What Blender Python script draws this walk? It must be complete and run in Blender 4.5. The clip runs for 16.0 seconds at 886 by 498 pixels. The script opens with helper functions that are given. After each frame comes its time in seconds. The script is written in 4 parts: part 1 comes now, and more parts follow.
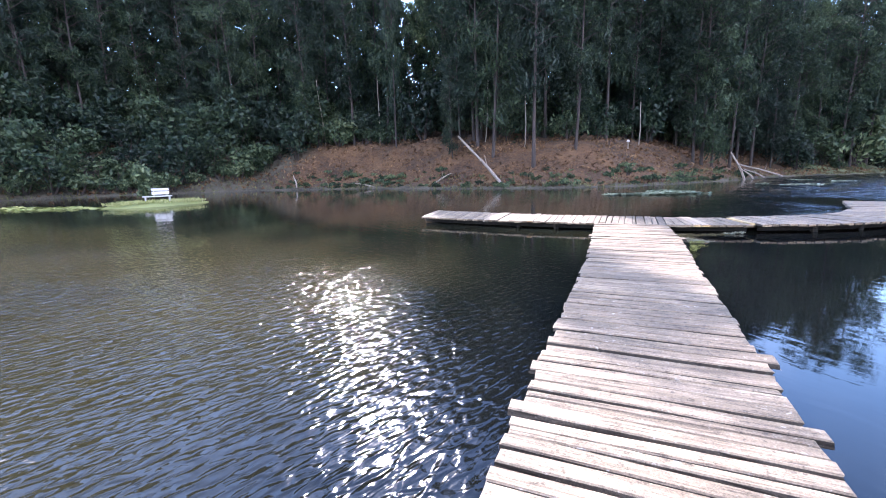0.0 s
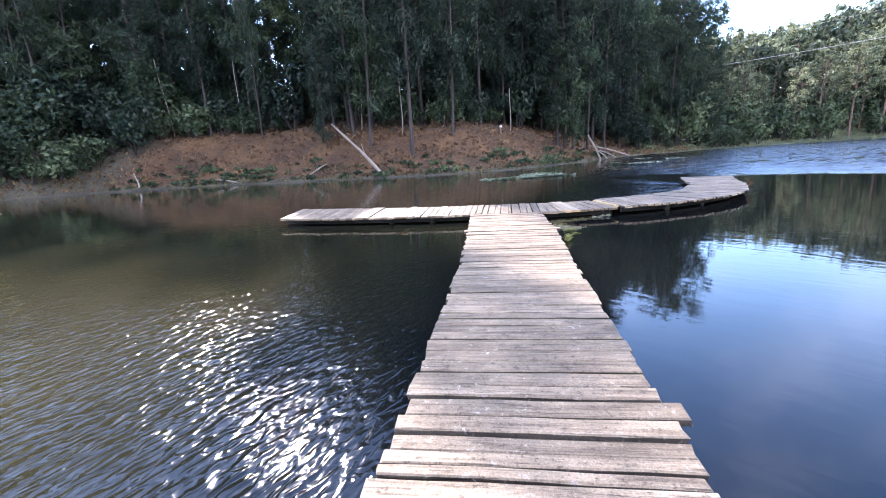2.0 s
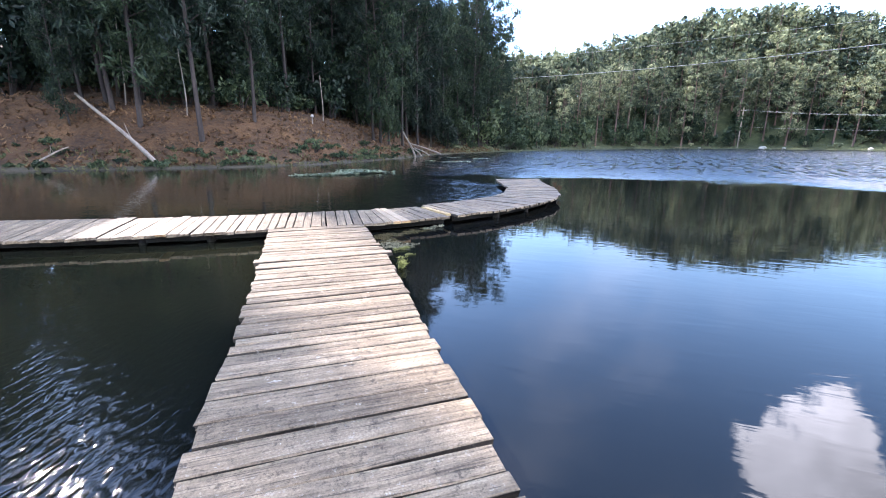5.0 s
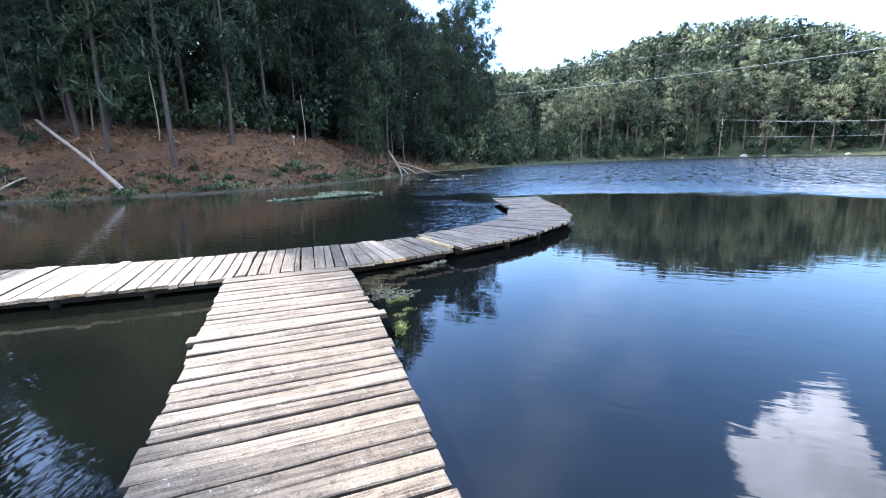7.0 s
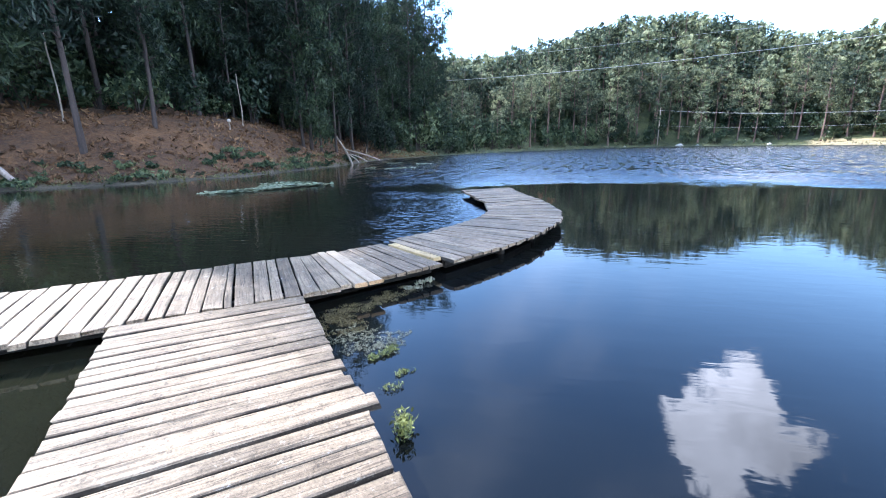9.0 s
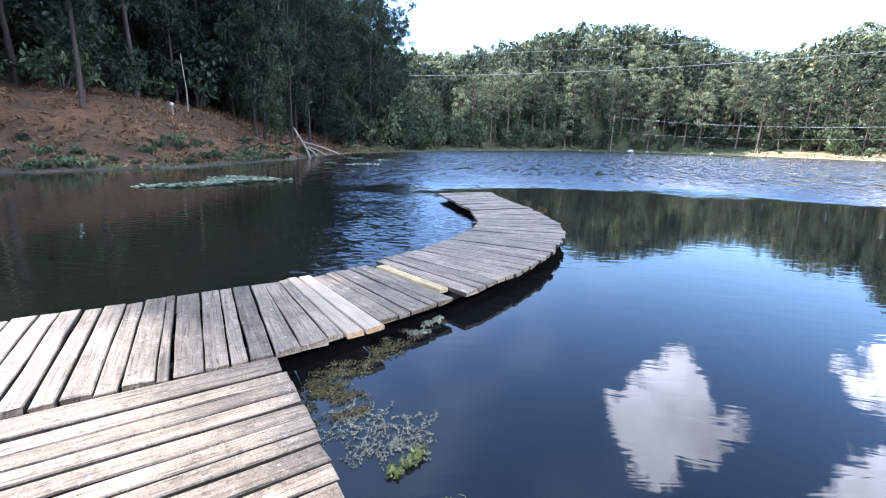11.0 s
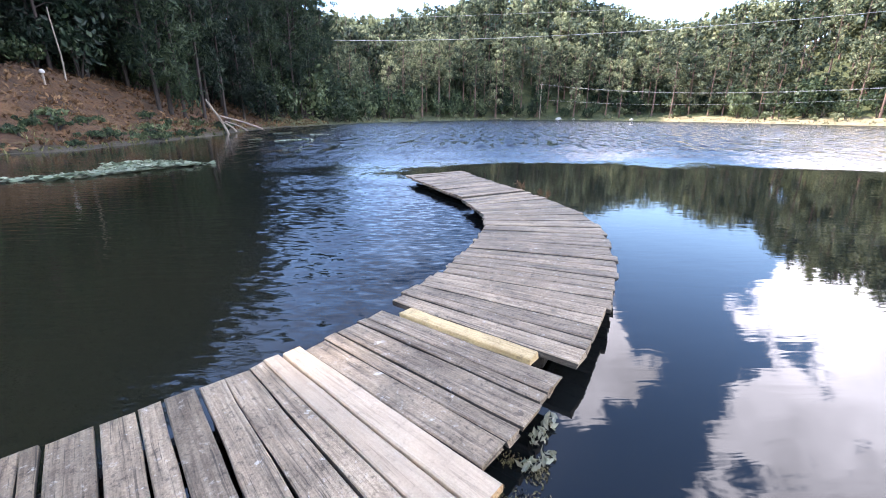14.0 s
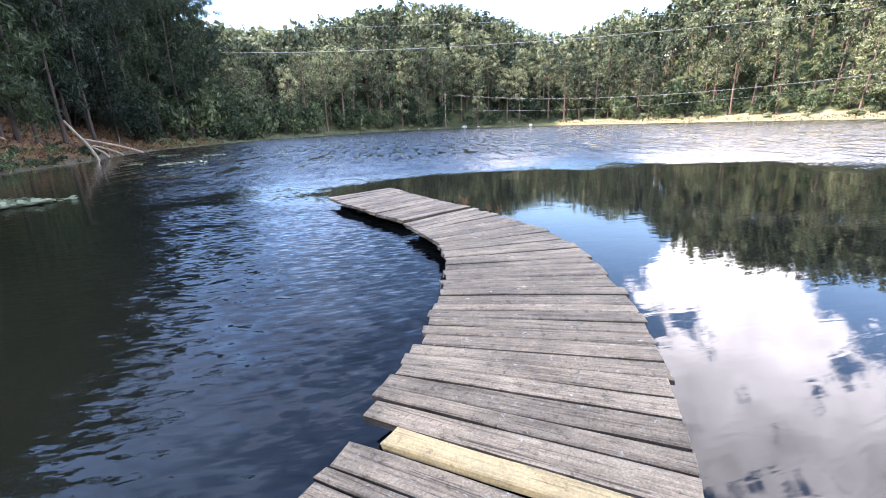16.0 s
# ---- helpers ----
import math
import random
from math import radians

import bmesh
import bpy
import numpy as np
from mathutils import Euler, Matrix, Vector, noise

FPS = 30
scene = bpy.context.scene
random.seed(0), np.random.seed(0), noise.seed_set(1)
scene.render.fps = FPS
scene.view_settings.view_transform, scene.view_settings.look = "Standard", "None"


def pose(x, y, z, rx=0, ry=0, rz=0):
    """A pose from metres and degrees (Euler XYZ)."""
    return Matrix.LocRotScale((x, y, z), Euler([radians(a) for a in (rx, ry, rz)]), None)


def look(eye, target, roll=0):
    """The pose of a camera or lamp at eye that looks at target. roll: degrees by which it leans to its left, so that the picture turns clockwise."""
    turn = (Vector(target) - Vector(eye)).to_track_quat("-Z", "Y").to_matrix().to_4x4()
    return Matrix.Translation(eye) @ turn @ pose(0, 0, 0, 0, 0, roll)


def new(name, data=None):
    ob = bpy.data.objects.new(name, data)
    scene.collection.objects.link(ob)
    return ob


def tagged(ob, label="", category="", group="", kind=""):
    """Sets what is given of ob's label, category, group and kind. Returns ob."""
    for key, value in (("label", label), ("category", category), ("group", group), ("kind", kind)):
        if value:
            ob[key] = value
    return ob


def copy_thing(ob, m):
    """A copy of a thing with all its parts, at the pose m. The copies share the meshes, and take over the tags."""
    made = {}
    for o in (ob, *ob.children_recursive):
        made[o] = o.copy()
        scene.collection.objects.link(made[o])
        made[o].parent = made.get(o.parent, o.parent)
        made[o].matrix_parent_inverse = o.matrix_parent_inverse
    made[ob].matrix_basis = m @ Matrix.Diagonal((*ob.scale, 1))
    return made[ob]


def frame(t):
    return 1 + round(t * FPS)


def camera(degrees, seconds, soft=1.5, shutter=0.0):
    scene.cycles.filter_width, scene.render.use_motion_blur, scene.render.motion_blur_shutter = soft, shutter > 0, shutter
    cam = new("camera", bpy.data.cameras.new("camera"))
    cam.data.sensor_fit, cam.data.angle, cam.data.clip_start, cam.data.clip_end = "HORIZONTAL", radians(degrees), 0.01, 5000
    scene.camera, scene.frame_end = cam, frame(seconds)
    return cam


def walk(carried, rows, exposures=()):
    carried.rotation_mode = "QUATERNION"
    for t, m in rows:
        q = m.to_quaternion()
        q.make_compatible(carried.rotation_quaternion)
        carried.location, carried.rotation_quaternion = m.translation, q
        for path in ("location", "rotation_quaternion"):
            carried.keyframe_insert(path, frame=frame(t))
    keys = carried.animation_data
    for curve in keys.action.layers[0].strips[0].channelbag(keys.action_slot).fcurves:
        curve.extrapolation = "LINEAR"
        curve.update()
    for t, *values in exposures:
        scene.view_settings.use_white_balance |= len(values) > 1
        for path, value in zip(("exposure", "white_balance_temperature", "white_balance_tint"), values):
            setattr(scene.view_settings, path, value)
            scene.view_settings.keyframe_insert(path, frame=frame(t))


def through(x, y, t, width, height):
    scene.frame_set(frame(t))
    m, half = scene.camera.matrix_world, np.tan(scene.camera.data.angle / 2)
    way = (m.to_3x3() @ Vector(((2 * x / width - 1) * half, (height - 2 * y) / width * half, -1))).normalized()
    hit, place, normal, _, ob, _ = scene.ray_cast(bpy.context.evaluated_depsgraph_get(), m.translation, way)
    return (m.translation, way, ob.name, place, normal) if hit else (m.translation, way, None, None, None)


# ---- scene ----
cam = camera(93.4, 16.0, soft=1.0)

PATH = [
    (0, (-0.08, -1.969, 1.451), (-0.876, -0.172, 1.08), -1.3),
    (0.5, (0.008, -1.674, 1.494), (-0.702, 0.155, 1.108), -3.9),
    (1, (0.012, -1.356, 1.499), (-0.445, 0.546, 1.082), -3.0),
    (1.5, (0.006, -1.093, 1.505), (-0.309, 0.834, 1.072), -2.3),
    (2, (0.002, -0.769, 1.501), (-0.299, 1.157, 1.055), -3.2),
    (2.5, (0.008, -0.52, 1.493), (-0.15, 1.42, 1.03), -2.7),
    (3, (0.009, -0.196, 1.491), (0.145, 1.742, 1.016), -0.6),
    (3.5, (0.071, 0.142, 1.481), (0.296, 2.081, 1.042), 0.1),
    (4, (0.093, 0.482, 1.474), (0.354, 2.406, 0.996), 0.2),
    (4.5, (0.091, 0.841, 1.506), (0.593, 2.711, 1.003), 1.0),
    (7, (0.297, 2.614, 1.544), (0.894, 4.476, 1.122), -1.6),
    (7.5, (0.345, 3.036, 1.539), (1.188, 4.79, 1.078), -0.5),
    (8, (0.36, 3.394, 1.52), (1.207, 5.139, 1.036), -1.1),
    (8.5, (0.383, 3.821, 1.523), (1.191, 5.585, 1.041), -1.3),
    (11, (0.376, 5.409, 1.592), (1.371, 7.071, 1.095), 1.3),
    (11.5, (0.456, 5.759, 1.6), (1.591, 7.326, 1.095), 0.2),
    (12, (0.457, 6.087, 1.574), (1.606, 7.636, 1.046), 0.2),
    (12.5, (0.463, 6.441, 1.584), (1.612, 7.96, 0.975), -0.4),
    (13, (0.55, 6.755, 1.572), (1.698, 8.257, 0.921), -0.7),
    (13.5, (0.548, 7.091, 1.564), (1.697, 8.601, 0.932), -0.2),
    (14, (0.522, 7.401, 1.598), (1.751, 8.852, 0.979), 0.3),
    (14.5, (0.606, 7.681, 1.567), (1.895, 9.096, 0.985), -0.8),
    (15, (0.716, 7.954, 1.58), (2.067, 9.317, 1.017), -1.6),
    (15.5, (0.861, 8.294, 1.595), (2.331, 9.525, 1.027), -1.2),
    (16, (1.043, 8.528, 1.571), (2.55, 9.709, 0.993), -2.0),
]
walk(cam, [(t, look(eye, goal, roll)) for t, eye, goal, roll in PATH], exposures=[(0.0, 2.55, 5800, 26), (4.0, 2.42, 6150, 23), (7.0, 2.28, 5700, 16), (8.7, 2.26, 5550, 15), (11.0, 2.35, 5750, 18), (13.5, 2.42, 6250, 22), (16.0, 2.42, 6500, 21)])

# ---- sky and sun ----
SUN = Vector((-0.445, 0.69, 0.57)).normalized()
EL, AZ = math.asin(SUN.z), math.atan2(SUN.x, SUN.y)


def links(tree):
    """A short way to add a node: n(type, settings, inputs by name or number)."""
    def n(kind, sets=None, **ins):
        node = tree.nodes.new("ShaderNode" + kind)
        s = sets or {}
        if "operation" in s:
            node.operation = s["operation"]
        if "data_type" in s:
            node.data_type = s["data_type"]
        if "clamp" in s:
            node.clamp = s["clamp"]
        if "interpolation_type" in s:
            node.interpolation_type = s["interpolation_type"]
        if "attribute_name" in s:
            node.attribute_name = s["attribute_name"]
        for k, v in ins.items():
            sock = node.inputs[int(k[1:])] if k[0] == "i" and k[1:].isdigit() else node.inputs[k.replace("_", " ")]
            if isinstance(v, bpy.types.NodeSocket):
                tree.links.new(v, sock)
            else:
                sock.default_value = v
        return node
    return n


def make_world():
    w = bpy.data.worlds.new("sky")
    scene.world = w
    w.use_nodes = True
    tree = w.node_tree
    n = links(tree)
    sky = n("TexSky")
    sky.sky_type, sky.sun_disc, sky.sun_elevation, sky.sun_rotation = "NISHITA", False, EL, AZ
    sky.air_density, sky.dust_density, sky.ozone_density, sky.altitude = 1.5, 0.25, 5.0, 1000
    co = n("TexCoord").outputs["Generated"]
    soft = n("TexNoise", None, Vector=co, Scale=4.6, Detail=9, Roughness=0.62).outputs["Fac"]
    grey = n("TexNoise", None, Vector=co, Scale=5.0, Detail=5, Roughness=0.6).outputs["Fac"]
    total = None
    # cumulus heaps: azimuth, elevation, half width, in degrees
    for az, el, size in ((65.8, 27.5, 4.6), (61.5, 34.5, 4.8), (70.3, 31, 4.8), (66.5, 33, 5.5), (92, 22, 11), (104, 32, 17), (112, 18, 15), (87, 30, 7), (83, 20, 5),
                         (150, 40, 18), (200, 30, 20), (255, 35, 16)):
        a, e = radians(az), radians(el)
        d = (math.sin(a) * math.cos(e), math.cos(a) * math.cos(e), math.sin(e))
        dot = n("VectorMath", {"operation": "DOT_PRODUCT"}, i0=co, i1=d).outputs["Value"]
        ang = n("Math", {"operation": "ARCCOSINE"}, i0=dot).outputs[0]
        near = n("MapRange", {"clamp": False}, Value=ang, From_Min=0.0, From_Max=radians(size) * 1.5, To_Min=0.5, To_Max=-0.25).outputs[0]
        total = near if total is None else n("Math", {"operation": "MAXIMUM"}, i0=total, i1=near).outputs[0]
    field = n("Math", {"operation": "MULTIPLY_ADD"}, i0=soft, i1=2.6, i2=-1.3).outputs[0]
    field = n("Math", {"operation": "ADD"}, i0=field, i1=total).outputs[0]
    mask = n("MapRange", {"interpolation_type": "SMOOTHSTEP"}, Value=field, From_Min=0.10, From_Max=0.26).outputs[0]
    veil = n("TexNoise", None, Vector=n("Mapping", None, Vector=co, Scale=(1.6, 3.2, 2.4)).outputs[0], Scale=1.0, Detail=5, Roughness=0.55).outputs["Fac"]
    veil = n("MapRange", {"interpolation_type": "SMOOTHSTEP"}, Value=veil, From_Min=0.42, From_Max=0.66, To_Min=0.0, To_Max=0.15).outputs[0]
    thin = n("VectorMath", {"operation": "DISTANCE"}, i0=co, i1=(0.42, 0.73, 0.54)).outputs["Value"]
    thin = n("MapRange", {"interpolation_type": "SMOOTHSTEP"}, Value=thin, From_Min=0.15, From_Max=0.5, To_Min=1.0, To_Max=0.15).outputs[0]
    veil = n("Math", {"operation": "MULTIPLY"}, i0=veil, i1=thin).outputs[0]
    mask = n("Math", {"operation": "MAXIMUM"}, i0=mask, i1=veil).outputs[0]
    tone = n("MapRange", None, Value=grey, From_Min=0.35, From_Max=0.65, To_Min=0.55, To_Max=1.15).outputs[0]
    cloud = n("VectorMath", {"operation": "SCALE"}, i0=(13.0, 13.2, 13.8), Scale=tone).outputs[0]
    mix = n("Mix", {"data_type": "RGBA"}, Factor=mask, A=(0, 0, 0, 1), B=(1, 1, 1, 1))
    tree.links.new(mask, mix.inputs["Factor"])
    tree.links.new(sky.outputs[0], mix.inputs[6])
    tree.links.new(cloud, mix.inputs[7])
    bg = tree.nodes["Background"]
    tree.links.new(mix.outputs[2], bg.inputs[0])
    bg.inputs[1].default_value = 0.15


make_world()
sun = new("sun", bpy.data.lights.new("sun", "SUN"))
sun.data.energy, sun.data.angle, sun.data.color = 3.1, radians(0.55), (1.0, 0.92, 0.79)
sun.matrix_world = look((0, 0, 60), Vector((0, 0, 60)) - SUN)


# ---- materials ----
def material(name):
    m = bpy.data.materials.new(name)
    m.use_nodes = True
    return m, links(m.node_tree), m.node_tree.nodes["Principled BSDF"], m.node_tree


def ramp(n, fac, *stops):
    node = n("ValToRGB", None, Fac=fac)
    els = node.color_ramp.elements
    while len(els) < len(stops):
        els.new(0.5)
    for e, (p, c) in zip(els, stops):
        e.position, e.color = p, (*c, 1)
    return node.outputs[0]


def wood(name, dark, mid, light, lichen=0.35, vary=0.35, worn_by=1.0):
    """Sawn weathered boards: grain along the object's x axis, knots, grey patches and a shade of their own."""
    m, n, b, tree = material(name)
    info = n("ObjectInfo").outputs["Random"]
    co = n("TexCoord").outputs["Object"]
    off = n("VectorMath", {"operation": "SCALE"}, i0=(13.0, 29.0, 7.0), Scale=info).outputs[0]
    co = n("VectorMath", {"operation": "ADD"}, i0=co, i1=off).outputs[0]
    grain_co = n("Mapping", None, Vector=co, Scale=(1.6, 34.0, 20.0)).outputs[0]
    grain = n("TexNoise", None, Vector=grain_co, Scale=1.0, Detail=6, Roughness=0.65, Distortion=0.6).outputs["Fac"]
    patch = n("TexNoise", None, Vector=co, Scale=3.0, Detail=4, Roughness=0.6).outputs["Fac"]
    spots = n("TexNoise", None, Vector=co, Scale=19.0, Detail=6, Roughness=0.75).outputs["Fac"]
    col = ramp(n, grain, (0.28, dark), (0.48, mid), (0.76, light))
    shade = n("MapRange", None, Value=info, To_Min=1 - vary, To_Max=1 + vary * 0.6).outputs[0]
    worn = n("MapRange", None, Value=patch, From_Min=0.3, From_Max=0.7, To_Min=1 - 0.42 * worn_by, To_Max=1 + 0.22 * worn_by).outputs[0]
    both = n("Math", {"operation": "MULTIPLY"}, i0=shade, i1=worn).outputs[0]
    col = n("VectorMath", {"operation": "SCALE"}, i0=col, Scale=both).outputs[0]
    k = n("MapRange", {"interpolation_type": "SMOOTHSTEP"}, Value=spots, From_Min=0.58, From_Max=0.66, To_Min=0.0, To_Max=lichen).outputs[0]
    mix = n("Mix", {"data_type": "RGBA"})
    tree.links.new(k, mix.inputs[0])
    tree.links.new(col, mix.inputs[6])
    mix.inputs[7].default_value = (0.48, 0.44, 0.36, 1)
    crust = n("TexNoise", None, Vector=co, Scale=11.0, Detail=7, Roughness=0.7, Distortion=0.4).outputs["Fac"]
    crust = n("MapRange", {"interpolation_type": "SMOOTHSTEP"}, Value=crust, From_Min=0.63, From_Max=0.68, To_Min=0.0, To_Max=1.6 * lichen).outputs[0]
    scab = n("Mix", {"data_type": "RGBA"})
    tree.links.new(crust, scab.inputs[0])
    tree.links.new(mix.outputs[2], scab.inputs[6])
    scab.inputs[7].default_value = (0.56, 0.53, 0.45, 1)
    mix = scab
    stain = n("MapRange", {"interpolation_type": "SMOOTHSTEP"}, Value=spots, From_Min=0.36, From_Max=0.45, To_Min=1 - 0.5 * worn_by, To_Max=1.0).outputs[0]
    out = n("VectorMath", {"operation": "SCALE"}, i0=mix.outputs[2], Scale=stain).outputs[0]
    crack_co = n("Mapping", None, Vector=co, Scale=(2.6, 75.0, 30.0)).outputs[0]
    crack = n("TexNoise", None, Vector=crack_co, Scale=1.0, Detail=4, Roughness=0.6, Distortion=0.8).outputs["Fac"]
    crack = n("MapRange", {"interpolation_type": "SMOOTHSTEP"}, Value=crack, From_Min=0.34, From_Max=0.43, To_Min=1 - 0.6 * worn_by, To_Max=1.0).outputs[0]
    grit = n("TexNoise", None, Vector=co, Scale=85.0, Detail=4, Roughness=0.8).outputs["Fac"]
    grit = n("MapRange", None, Value=grit, From_Min=0.3, From_Max=0.7, To_Min=1 - 0.42 * worn_by, To_Max=1 + 0.42 * worn_by).outputs[0]
    crack = n("Math", {"operation": "MULTIPLY"}, i0=crack, i1=grit).outputs[0]
    out = n("VectorMath", {"operation": "SCALE"}, i0=out, Scale=crack).outputs[0]
    tree.links.new(out, b.inputs["Base Color"])
    b.inputs["Roughness"].default_value = 0.62
    b.inputs["Specular IOR Level"].default_value = 0.25
    bump = n("Bump", None, Strength=0.9, Distance=0.008, Height=grain).outputs[0]
    bump = n("Bump", None, Strength=0.6, Distance=0.006, Height=spots, Normal=bump).outputs[0]
    tree.links.new(bump, b.inputs["Normal"])
    return m


def plain(name, lo, hi, scale=4.0, rough=0.8, bump=0.02, stretch=(1, 1, 1), coords="Object"):
    m, n, b, tree = material(name)
    co = n("TexCoord").outputs[coords] if coords == "Object" else n("NewGeometry").outputs["Position"]
    co = n("Mapping", None, Vector=co, Scale=stretch).outputs[0]
    big = n("TexNoise", None, Vector=co, Scale=scale, Detail=5, Roughness=0.6).outputs["Fac"]
    fine = n("TexNoise", None, Vector=co, Scale=scale * 8, Detail=4, Roughness=0.7).outputs["Fac"]
    f = n("Math", {"operation": "MULTIPLY_ADD"}, i0=fine, i1=0.5, i2=-0.25).outputs[0]
    f = n("Math", {"operation": "ADD"}, i0=f, i1=big).outputs[0]
    tree.links.new(ramp(n, f, (0.3, lo), (0.7, hi)), b.inputs["Base Color"])
    b.inputs["Roughness"].default_value = rough
    tree.links.new(n("Bump", None, Strength=0.6, Distance=bump, Height=f).outputs[0], b.inputs["Normal"])
    return m


def foliage(name, dark, mid, light, through=0.35):
    """Leaves: shade by leaf, by tree and by patch; some light passes through."""
    m, n, b, tree = material(name)
    tree.nodes.remove(b)
    geo = n("NewGeometry")
    info = n("ObjectInfo").outputs["Random"]
    patch = n("TexNoise", None, Vector=geo.outputs["Position"], Scale=0.16, Detail=3).outputs["Fac"]
    leaf = geo.outputs["Random Per Island"]
    f = n("Math", {"operation": "MULTIPLY_ADD"}, i0=leaf, i1=0.45, i2=-0.22).outputs[0]
    f = n("Math", {"operation": "ADD"}, i0=f, i1=patch).outputs[0]
    f = n("Math", {"operation": "MULTIPLY_ADD"}, i0=info, i1=0.36, i2=f).outputs[0]
    f = n("Math", {"operation": "ADD"}, i0=f, i1=-0.18).outputs[0]
    f = n("Math", {"operation": "ADD"}, i0=f, i1=n("Attribute", {"attribute_name": "tone"}).outputs["Fac"]).outputs[0]
    col = ramp(n, f, (0.22, dark), (0.5, mid), (0.8, light))
    d = n("BsdfDiffuse", None, Color=col)
    t = n("BsdfTranslucent", None, Color=col)
    g = n("BsdfGlossy", None, Roughness=0.45)
    g.inputs["Color"].default_value = (0.7, 0.75, 0.7, 1)
    mix = n("MixShader", None, Fac=through, i1=d.outputs[0], i2=t.outputs[0])
    mix = n("MixShader", None, Fac=0.03, i1=mix.outputs[0], i2=g.outputs[0])
    tree.links.new(mix.outputs[0], tree.nodes["Material Output"].inputs["Surface"])
    return m


def lay(n, pos, degrees, along, across):
    """Coordinates turned so that the crests run at this angle from the x axis."""
    turned = n("Mapping", None, Vector=pos, Rotation=(0, 0, radians(-degrees))).outputs[0]
    return n("VectorMath", {"operation": "MULTIPLY"}, i0=turned, i1=(along, across, 1)).outputs[0]


def make_water():
    m, n, b, tree = material("pond_water")
    pos = n("NewGeometry").outputs["Position"]
    murk = n("TexNoise", None, Vector=pos, Scale=0.12, Detail=4).outputs["Fac"]
    deep = ramp(n, murk, (0.35, (0.003, 0.004, 0.0045)), (0.65, (0.006, 0.0065, 0.0055)))
    olive_tone = ramp(n, murk, (0.35, (0.014, 0.013, 0.006)), (0.6, (0.036, 0.030, 0.013)))
    b.inputs["IOR"].default_value = 1.333
    # sheltered water near the boardwalk; wind ripples off the near side and far out on the open pond
    xyz = n("SeparateXYZ", None, Vector=pos)
    edge = n("TexNoise", None, Vector=pos, Scale=0.25, Detail=4).outputs["Fac"]
    flat = n("VectorMath", {"operation": "MULTIPLY"}, i0=pos, i1=(1, 1, 0)).outputs[0]
    far = n("VectorMath", {"operation": "DISTANCE"}, i0=flat, i1=(7.0, 8.0, 0)).outputs["Value"]
    far = n("Math", {"operation": "MULTIPLY_ADD"}, i0=edge, i1=6.0, i2=far).outputs[0]
    beyond = n("MapRange", {"interpolation_type": "SMOOTHSTEP"}, Value=far, From_Min=11.6, From_Max=16.2).outputs[0]
    arc = n("VectorMath", {"operation": "DISTANCE"}, i0=flat, i1=(1.9, 14.6, 0)).outputs["Value"]
    lee = n("MapRange", {"interpolation_type": "SMOOTHSTEP"}, Value=arc, From_Min=6.2, From_Max=3.9, To_Min=0.0, To_Max=0.9).outputs[0]
    windy = n("Math", {"operation": "MAXIMUM"}, i0=beyond, i1=lee).outputs[0]
    calm = n("MapRange", None, Value=windy, To_Min=0.022, To_Max=0.09).outputs[0]
    side = n("Math", {"operation": "MULTIPLY_ADD"}, i0=xyz.outputs["Y"], i1=-0.3, i2=xyz.outputs["X"]).outputs[0]
    open_side = n("MapRange", {"interpolation_type": "SMOOTHSTEP"}, Value=side, From_Min=-2.9, From_Max=-0.9).outputs[0]
    north = n("MapRange", {"interpolation_type": "SMOOTHSTEP"}, Value=side, From_Min=-4.0, From_Max=12.0, To_Min=9.0, To_Max=-30.0).outputs[0]
    north = n("Math", {"operation": "SUBTRACT"}, i0=xyz.outputs["Y"], i1=north).outputs[0]
    north = n("MapRange", {"interpolation_type": "SMOOTHSTEP"}, Value=north, From_Min=0.0, From_Max=2.0).outputs[0]
    out = n("Math", {"operation": "MULTIPLY"}, i0=open_side, i1=windy).outputs[0]
    out = n("Math", {"operation": "MULTIPLY"}, i0=out, i1=north).outputs[0]
    near_y = n("MapRange", {"interpolation_type": "SMOOTHSTEP"}, Value=xyz.outputs["Y"], From_Min=7.0, From_Max=1.0).outputs[0]
    near_x = n("MapRange", {"interpolation_type": "SMOOTHSTEP"}, Value=xyz.outputs["X"], From_Min=0.2, From_Max=-1.2).outputs[0]
    near = n("Math", {"operation": "MULTIPLY"}, i0=near_y, i1=near_x).outputs[0]
    wind = n("Math", {"operation": "MULTIPLY_ADD"}, i0=near, i1=0.40, i2=0.0).outputs[0]
    # the smallest wavelets of the ruffled water
    tree.links.new(n("MapRange", None, Value=near, To_Min=0.03, To_Max=0.072).outputs[0], b.inputs["Roughness"])
    # lighter olive-brown water colour off the near side
    olive_zone = n("MapRange", {"interpolation_type": "SMOOTHSTEP"}, Value=xyz.outputs["X"], From_Min=-1.0, From_Max=-4.0).outputs[0]
    olive_zone = n("Math", {"operation": "MULTIPLY"}, i0=olive_zone, i1=near_y).outputs[0]
    murky = ramp(n, murk, (0.35, (0.008, 0.009, 0.0055)), (0.65, (0.015, 0.015, 0.008)))
    bankward = n("MapRange", {"interpolation_type": "SMOOTHSTEP"}, Value=side, From_Min=-0.5, From_Max=-3.5).outputs[0]
    off = n("Mix", {"data_type": "RGBA"})
    tree.links.new(bankward, off.inputs[0])
    tree.links.new(deep, off.inputs[6])
    tree.links.new(murky, off.inputs[7])
    tint = n("Mix", {"data_type": "RGBA"})
    tree.links.new(olive_zone, tint.inputs[0])
    tree.links.new(off.outputs[2], tint.inputs[6])
    tree.links.new(olive_tone, tint.inputs[7])
    tree.links.new(tint.outputs[2], b.inputs["Base Color"])
